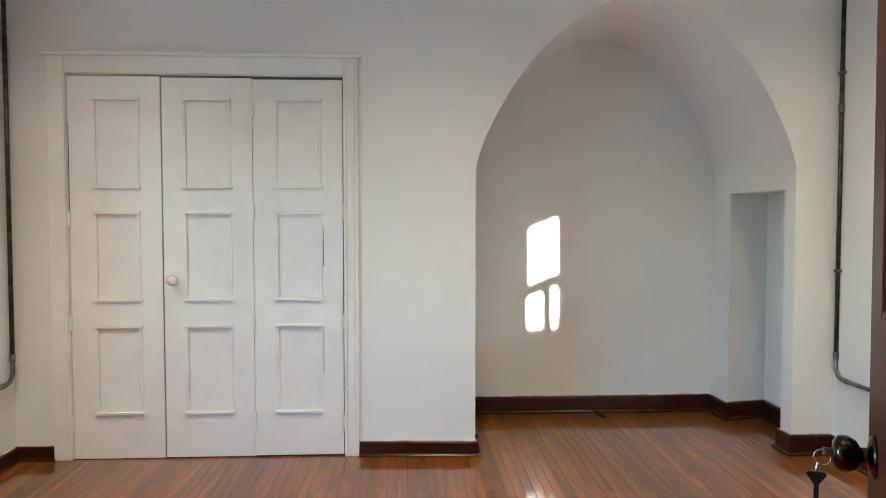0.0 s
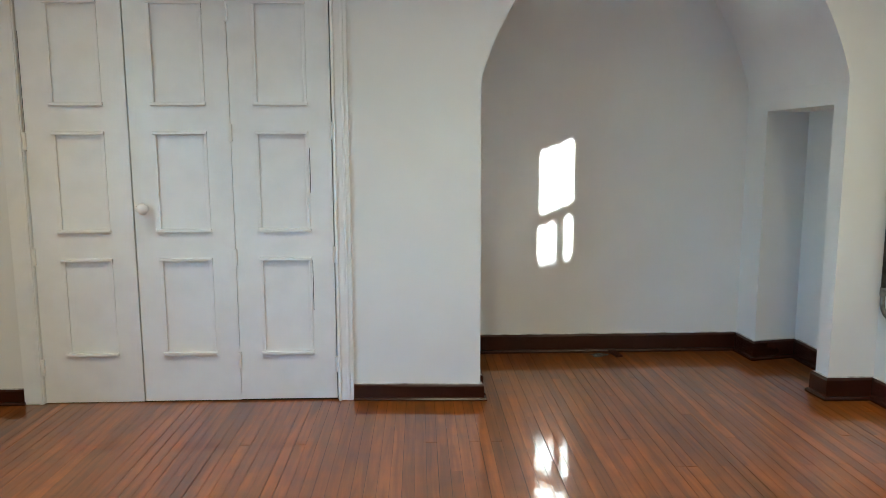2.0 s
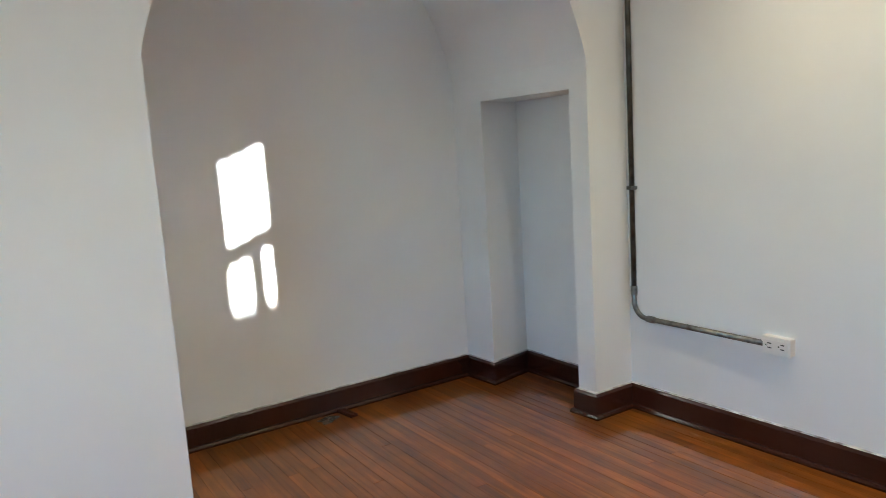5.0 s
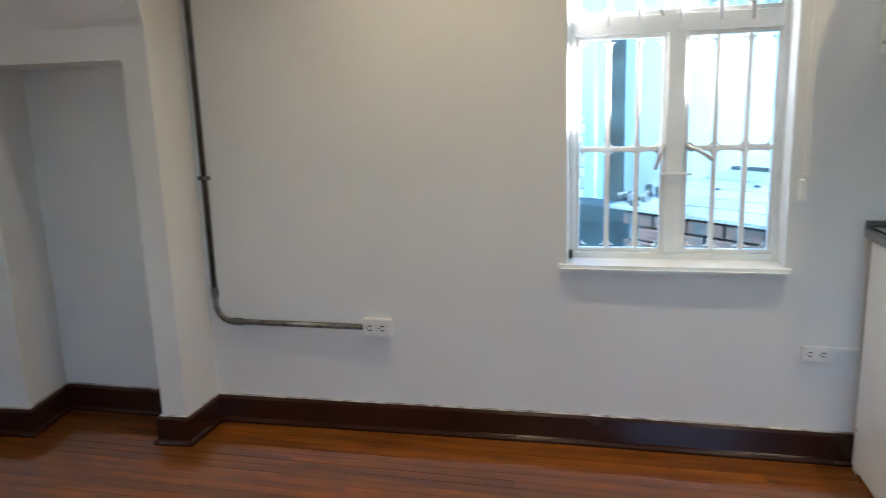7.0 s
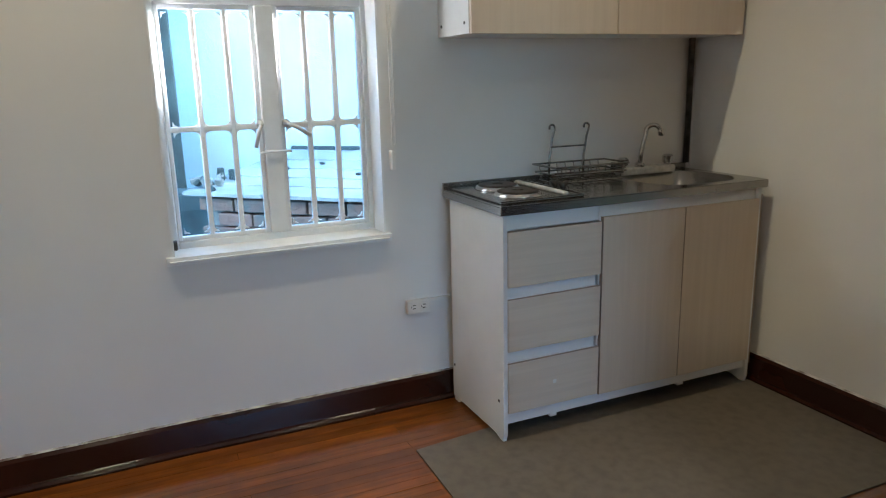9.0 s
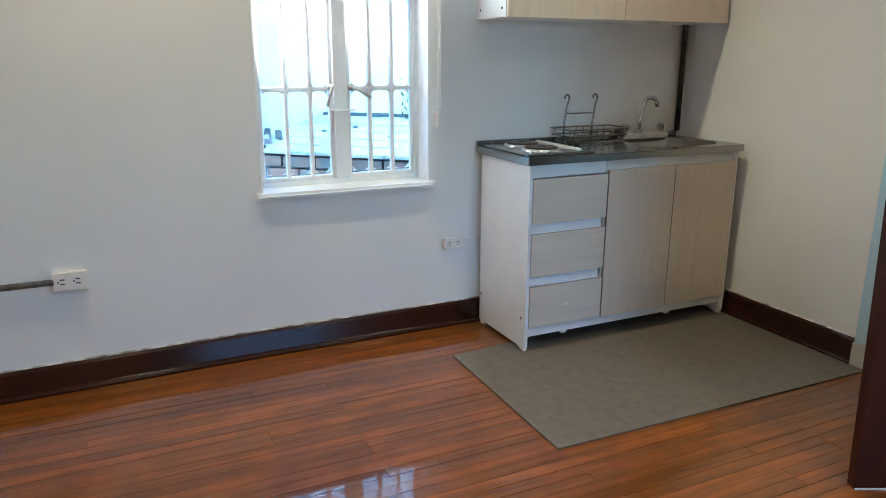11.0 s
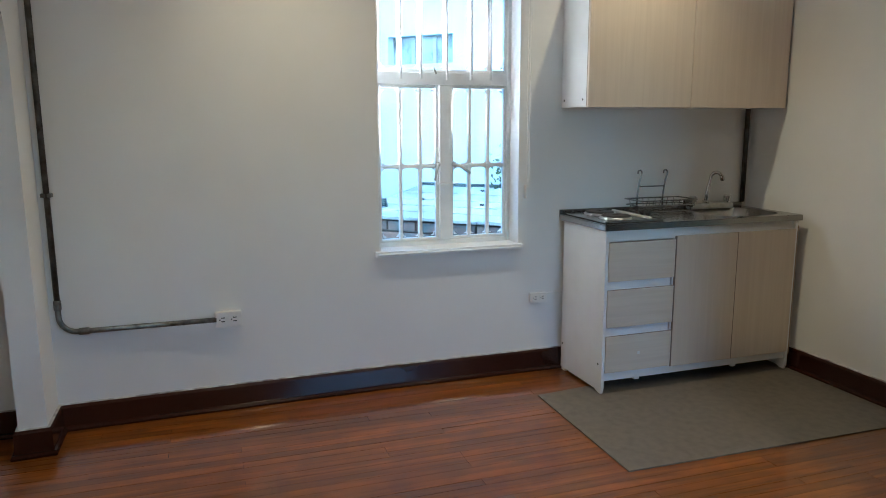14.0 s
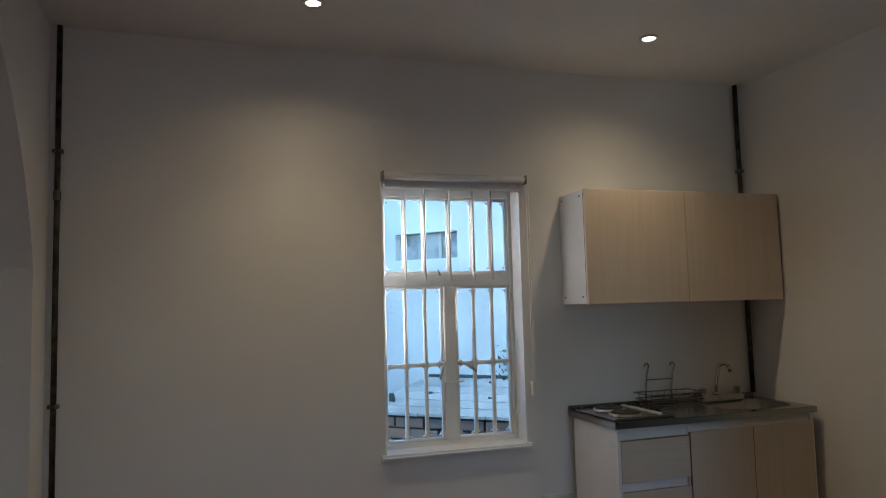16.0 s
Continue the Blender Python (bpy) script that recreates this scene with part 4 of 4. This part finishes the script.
# ---- doors in the south wall ----
def entrance_door():
    d = thing("door_1", (DOOR_X1, SOUTH + 0.03, 0), "dark brown varnished panelled wooden door standing open", "door")
    wide, thick, high, gap = 0.940, 0.040, 2.035, 0.022
    turn = Matrix.Translation((0.438, 0.150, 0)) @ Matrix.Rotation(radians(63.3), 4, "Z") @ Matrix.Rotation(radians(1.8), 4, "Y")   # the leaf sags on its hinges

    def placed(name, bm, mat, parent, label="", smooth=False):
        bmesh.ops.transform(bm, matrix=turn, verts=bm.verts)
        return part(name, bm, mat, parent, label, smooth)

    st, rows = 0.115, ((0.245, 0.80), (1.28, 1.90))
    bm = boxes((0, st, -thick / 2, thick / 2, gap, high), (wide - st, wide, -thick / 2, thick / 2, gap, high))
    mid0, mid1 = wide / 2 - 0.05, wide / 2 + 0.05
    box(bm, mid0, mid1, -thick / 2, thick / 2, gap, high)
    zs = [gap] + [v for r in rows for v in r] + [high]
    for a, b in zip(zs[::2], zs[1::2]):
        for xa, xb in ((st, mid0), (mid1, wide - st)):
            box(bm, xa, xb, -thick / 2, thick / 2, a, b)
    leaf = placed("leaf", bm, DOOR_BROWN, d)
    for a, b in rows:
        for xa, xb in ((st, mid0), (mid1, wide - st)):
            bm = bmesh.new()
            box(bm, xa, xb, -0.008, 0.008, a, b)
            box(bm, xa + 0.05, xb - 0.05, -0.014, 0.014, a + 0.05, b - 0.05, bevel=0.006)
            placed("panel", bm, DOOR_BROWN, leaf)
            for s in (-1, 1):
                ys = (s * 0.006, s * (thick / 2 + 0.004))
                bm = boxes((xa, xa + 0.016, *ys, a, b), (xb - 0.016, xb, *ys, a, b), (xa + 0.016, xb - 0.016, *ys, a, a + 0.016), (xa + 0.016, xb - 0.016, *ys, b - 0.016, b), bevel=0.004)
                placed("moulding", bm, DOOR_BROWN, leaf)
    # pale bar added for the stripe of daylight under the leaf
    placed("draught_strip", boxes((0.004, wide - 0.002, -thick / 2 - 0.004, thick / 2 + 0.002, gap - 0.008, gap + 0.012), bevel=0.002), PALE_METAL, leaf, "pale strip standing in for the light under the door")
    kx, kz = wide - 0.066, 1.069
    for s in (-1, 1):
        prof = [(0.033, 0), (0.033, 0.003), (0.026, 0.007), (0.013, 0.010), (0.012, 0.019), (0.022, 0.025), (0.028, 0.036), (0.027, 0.049), (0.018, 0.056), (0.008, 0.058)]
        placed("door_knob", turned(prof, (kx, s * thick / 2, kz), (0, s, 0), 24), KNOB, leaf, "dark polished metal knob", smooth=True)
    placed("latch_plate", boxes((wide - 0.001, wide + 0.002, -0.012, 0.012, kz - 0.03, kz + 0.03), (wide, wide + 0.009, -0.007, 0.007, kz - 0.009, kz + 0.009), bevel=0.001), STEEL, leaf, "steel latch")
    for z in (0.25, 1.05, 1.82):
        placed("hinge", tube([(-0.006, thick / 2, z - 0.045), (-0.006, thick / 2, z + 0.045)], 0.007, 10), STEEL, d)
    # key and its ring hang from the lock in the knob
    ky = thick / 2 + 0.060
    key = thing("door_key", turn @ Vector((kx, ky, kz)), "dark key on a ring hanging from the door knob", "key")
    placed("key_in_lock", boxes((kx - 0.002, kx + 0.002, ky - 0.008, ky + 0.010, kz - 0.006, kz + 0.006), bevel=0.001), CHROME, key)
    placed("ring", tube(arc((kx, ky + 0.010, kz - 0.010), 0.012, 0, 340, (0, 1, 0), (0, 0, 1), 20), 0.0014, 6, closed=True), CHROME, key, smooth=True)
    placed("chain_link", tube(arc((kx, ky + 0.018, kz - 0.026), 0.006, 0, 340, (1, 0, 0), (0, 0, 1), 14), 0.0013, 6, closed=True), CHROME, key)
    bm = bmesh.new()
    prof = [(-0.015, -0.037), (-0.012, -0.033), (0.012, -0.033), (0.015, -0.037), (0.006, -0.050), (0.0036, -0.053), (0.0036, -0.078), (-0.0036, -0.078), (-0.0036, -0.053), (-0.006, -0.050)]
    f = [bm.verts.new((kx - 0.0015, ky + 0.018 + a, kz + b)) for a, b in prof]
    g = [bm.verts.new((kx + 0.0015, ky + 0.018 + a, kz + b)) for a, b in prof]
    bm.faces.new(f)
    bm.faces.new(g)
    for i in range(len(prof)):
        bm.faces.new((f[i], f[(i + 1) % len(prof)], g[(i + 1) % len(prof)], g[i]))
    placed("key_blade", bm, BLACK, key, "black headed key")


KNOB = material("dark_knob_metal", (0.05, 0.043, 0.036), 0.12, metal=1.0, vary=0.1, scale=30, bump=0.02)
entrance_door()


def casing(name, x0, x1, h, mat):
    bm = boxes((x0 - 0.09, x0 + 0.012, SOUTH, SOUTH + 0.020, 0.105, h + 0.09), (x1 - 0.012, x1 + 0.09, SOUTH, SOUTH + 0.020, 0.105, h + 0.09), (x0 + 0.012, x1 - 0.012, SOUTH, SOUTH + 0.020, h - 0.012, h + 0.09),
               (x0, x0 + 0.012, SOUTH - 0.2, SOUTH, 0, h), (x1 - 0.012, x1, SOUTH - 0.2, SOUTH, 0, h), (x0 + 0.012, x1 - 0.012, SOUTH - 0.2, SOUTH, h - 0.012, h), bevel=0.003)
    ob = structure(name, bm, mat, "white painted wooden door casing on small plinth blocks", "door casing")
    for xa, xb in ((x0 - 0.094, x0 + 0.014), (x1 - 0.014, x1 + 0.094)):
        part("plinth_block", boxes((xa, xb, SOUTH, SOUTH + 0.026, 0, 0.105), bevel=0.003), PLINTH, ob)
    return ob


casing("trim_1", DOOR_X0, DOOR_X1, DOOR_H, ENAMEL)
# white casing, tinted blue for the daylight on it
casing("trim_2", D2_X0, D2_X1, D2_H, PALE_BLUE)
door2 = thing("door_2", ((D2_X0 + D2_X1) / 2, SOUTH - 0.05, 0), "closed inner door with bluish daylight put into its colour", "door")
part("leaf", boxes((D2_X0 + 0.014, D2_X1 - 0.014, SOUTH - 0.07, SOUTH - 0.03, 0.008, D2_H - 0.015), bevel=0.003), PALE_BLUE, door2)


# ---- outside the window ----
ground = bmesh.new()
box(ground, -60, 60, -60, 60, -0.7, -0.30)
structure("ground", ground, GROUND, "grey yard ground outside the window", "ground")
OUT = Matrix.Translation((4.30, 2.235, 0)) @ Matrix.Rotation(radians(226), 4, "Z")   # along the roof edge, u to the south-west, v away from the room is -v


def outside(bm):
    bmesh.ops.transform(bm, matrix=OUT, verts=bm.verts)
    return bm


def yard():
    shed = thing("brick_lean_to", OUT @ Vector((0.6, 0.5, -0.3)), "low brick lean-to with a weathered cement slab roof", "outbuilding")
    part("wall", outside(boxes((0.02, 1.9, 0.075, 1.15, -0.30, 0.726))), MORTAR, shed, "grey mortar wall core")
    bm = bmesh.new()
    for k in range(4):
        u0, u1 = -0.06 + k * 0.52, -0.06 + k * 0.52 + 0.514
        v = [bm.verts.new(p) for p in ((u0, -0.02, 0.752), (u1, -0.02, 0.748), (u1, 1.2, 0.885), (u0, 1.2, 0.890), (u0, -0.02, 0.733), (u1, -0.02, 0.729), (u1, 1.2, 0.866), (u0, 1.2, 0.871))]
        for f in ((0, 1, 2, 3), (4, 5, 6, 7), (0, 1, 5, 4), (1, 2, 6, 5), (2, 3, 7, 6), (3, 0, 4, 7)):
            bm.faces.new([v[i] for i in f])
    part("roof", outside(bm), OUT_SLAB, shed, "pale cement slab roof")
    for v in (0.16, 0.36, 0.58, 0.82):
        bm = bmesh.new()
        z = 0.752 + 0.113 * (v + 0.02)
        box(bm, -0.05, 1.95, v, v + 0.012, z - 0.004, z + 0.004, bevel=0.002)
        part("roof_seam", outside(bm), OUT_SLAB, shed)
    part("flashing", outside(boxes((-0.05, 1.9, 1.13, 1.168, 0.87, 0.905), bevel=0.008)), OUT_DARK, shed, "dark line where roof meets wall")
    for u, v in ((0.25, 0.55), (0.42, 0.7), (0.80, 0.45), (1.05, 0.8), (0.6, 0.95), (1.3, 0.6)):
        bm = boxes((u, u + 0.035, v, v + 0.02, 0.752 + 0.113 * v, 0.768 + 0.113 * v), bevel=0.006)
        part("debris", outside(bm), OUT_DARK, shed, "dark bit of debris")
    me = None
    rng = random.Random(4)
    for row in range(9):
        for k in range(8):
            u = 0.02 + k * 0.235 + (0.117 if row % 2 else 0)
            z = 0.726 - 0.083 * (row + 1)
            if me is None:
                bm = boxes((0, 0.222, 0, 0.06, 0, 0.070), bevel=0.006)
                me = mesh_of("brick", bm, BRICK)
            b = new("brick", me)
            b.parent = shed
            b.matrix_world = OUT @ Matrix.Translation((u, 0.020 + rng.uniform(-0.004, 0.004), z))
            b.matrix_basis = Matrix.Translation(-ORIGIN[shed]) @ OUT @ Matrix.Translation((u, 0.020 + rng.uniform(-0.004, 0.004), z))
    wall = thing("white_house", OUT @ Vector((0, 1.3, -0.3)), "tall whitewashed house wall with a small shuttered window", "house")
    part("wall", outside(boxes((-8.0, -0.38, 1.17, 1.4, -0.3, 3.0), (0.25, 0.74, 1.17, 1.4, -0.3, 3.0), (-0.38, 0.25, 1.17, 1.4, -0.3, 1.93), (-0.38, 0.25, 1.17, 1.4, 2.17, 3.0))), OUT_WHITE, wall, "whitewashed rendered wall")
    win = part("window", outside(boxes((-0.38, 0.25, 1.27, 1.29, 1.93, 2.17))), SHADE_GLASS, wall, "dull grey window panes")
    part("window_post", outside(boxes((-0.18, -0.15, 1.24, 1.28, 1.93, 2.17), (0.03, 0.06, 1.24, 1.28, 1.93, 2.17))), OUT_SLAB, win)
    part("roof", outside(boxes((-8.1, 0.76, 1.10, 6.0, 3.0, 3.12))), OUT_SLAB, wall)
    post = thing("damp_post", (5.5, 2.265, -0.3), "dark concrete post beside the lean-to", "post")
    part("shaft", boxes((5.42, 5.56, 2.19, 2.34, -0.3, 1.92), bevel=0.01), OUT_DARK, post)
    part("cap", boxes((5.39, 5.59, 2.16, 2.37, 1.92, 2.0), bevel=0.01), OUT_SLAB, post)
    pier = thing("brick_pier", (5.6, 2.60, -0.3), "pale brick gate pier", "pier")
    part("core", boxes((5.56, 5.74, 2.52, 2.68, -0.3, 1.32)), PALE_MORTAR, pier)
    pale_mesh = me.copy()
    pale_mesh.materials[0] = PALE_BRICK
    for row in range(19):
        b = new("brick", pale_mesh)
        b.parent = pier
        b.matrix_basis = Matrix.Translation(-ORIGIN[pier]) @ Matrix.Translation((5.548, 2.712, -0.28 + row * 0.083)) @ Matrix.Rotation(radians(-90), 4, "Z")
    mid = Vector((2.85, 2.05, 0)) + 5.0 * Vector((math.sin(SUN_AZ), math.cos(SUN_AZ), 0))
    bm = boxes((-4.0, 2.2, -0.1, 0.1, -0.3, 1.34 + 5.0 * math.tan(SUN_EL)))
    bmesh.ops.transform(bm, matrix=Matrix.Translation(mid) @ Matrix.Rotation(-SUN_AZ, 4, "Z"), verts=bm.verts)
    structure("wall_yard", bm, OUT_WHITE, "plain whitewashed wall that closes the yard", "wall")
    bush = thing("creeper", OUT @ Vector((0.62, 1.1, 0.87)), "small straggly dark green creeper on the lean-to roof", "plant")
    bm = bmesh.new()
    for i in range(60):
        c = OUT @ Vector((0.70 + rng.gauss(0, 0.03), 1.12 + rng.uniform(-0.05, 0.03), 0.885 + abs(rng.gauss(0, 0.12))))
        s = rng.uniform(0.012, 0.028)
        e = Euler((rng.uniform(0, 6), rng.uniform(0, 6), rng.uniform(0, 6))).to_matrix()
        bm.faces.new([bm.verts.new(c + e @ Vector(p) * s) for p in ((-1, 0, 0), (0, -0.5, 0.1), (1, 0, 0), (0, 0.5, 0.1))])
    part("leaves", bm, LEAF, bush)
    # this wall lies in shadow; its shade is put into the dark colour
    low = thing("low_yard_wall", OUT @ Vector((-0.35, 0.5, -0.3)), "low wall beside the lean-to, coloured dark for its shade", "wall")
    part("wall", outside(boxes((-0.70, -0.02, 0.20, 0.42, -0.30, 0.70), bevel=0.015)), OUT_DARK, low)
    heap = thing("rubble_heap", OUT @ Vector((0.0, 0.1, 0.76)), "small grey heap of rubble and leaves on the roof corner", "rubble")
    for i in range(16):
        bm = boxes((-0.03, 0.03, -0.02, 0.02, -0.012, 0.012), bevel=0.006)
        m = Euler((rng.uniform(0, 3), rng.uniform(0, 3), rng.uniform(0, 3))).to_matrix().to_4x4()
        x, y = rng.uniform(-0.04, 0.10), rng.uniform(0.02, 0.30)
        bmesh.ops.transform(bm, matrix=OUT @ Matrix.Translation((x, y, 0.765 + 0.113 * y + rng.uniform(0, 0.035))) @ m, verts=bm.verts)
        part("rubble", bm, rng.choice((OUT_DARK, OUT_DARK, MORTAR)), heap)
    pipe = thing("rain_pipe", (5.40, 2.40, -0.3), "thin white rain pipe beside the dark post", "pipe")
    part("shaft", tube([(5.40, 2.40, -0.3), (5.40, 2.40, 1.80)], 0.018, 10), OUT_WHITE, pipe, smooth=True)


LEAF = material("dull_leaf", (0.05, 0.09, 0.05), 0.6, vary=0.3, scale=20)
yard()


# ---- floor boards ----
slab = structure("floor", boxes((WEST - 0.05, EAST + 0.05, SOUTH - 0.24, 5.0, -0.12, -0.004)), GROOVE, "narrow glossy red-brown varnished floor boards", "floor")
WIDE = 0.0505
rng = random.Random(11)
boards = {}
count = int((EAST - WEST) / WIDE) + 1
for i in range(count):
    x = WEST + i * WIDE
    start, stop = SOUTH - 0.2, (BACK if 0.45 < x < 2.66 else NORTH)
    if DOOR_X0 < x < DOOR_X1:
        start = SOUTH - 0.2
    y = start
    first = True
    while y < stop - 0.01:
        size = rng.choice((1.5, 1.8, 2.1, 2.4, 2.7)) if not first else rng.choice((0.9, 1.2, 1.8, 2.4))
        first = False
        if stop - (y + size) < 0.5:
            size = stop - y
        size = round(size, 2)
        gap = rng.choice((0.0005, 0.0008, 0.0012, 0.0021))
        if (size, gap) not in boards:
            bm = boxes((0.0004, WIDE - gap, gap * 0.8, size - 0.0005, -0.004, 0.0))
            boards[size, gap] = mesh_of("floor_board", bm, FLOOR)
        b = new("floor_board", boards[size, gap])
        b.parent = slab
        b.location = (x, y, rng.uniform(-0.0004, 0.0003))
        b.rotation_euler = (0, rng.uniform(-0.005, 0.005), 0)
        y += size
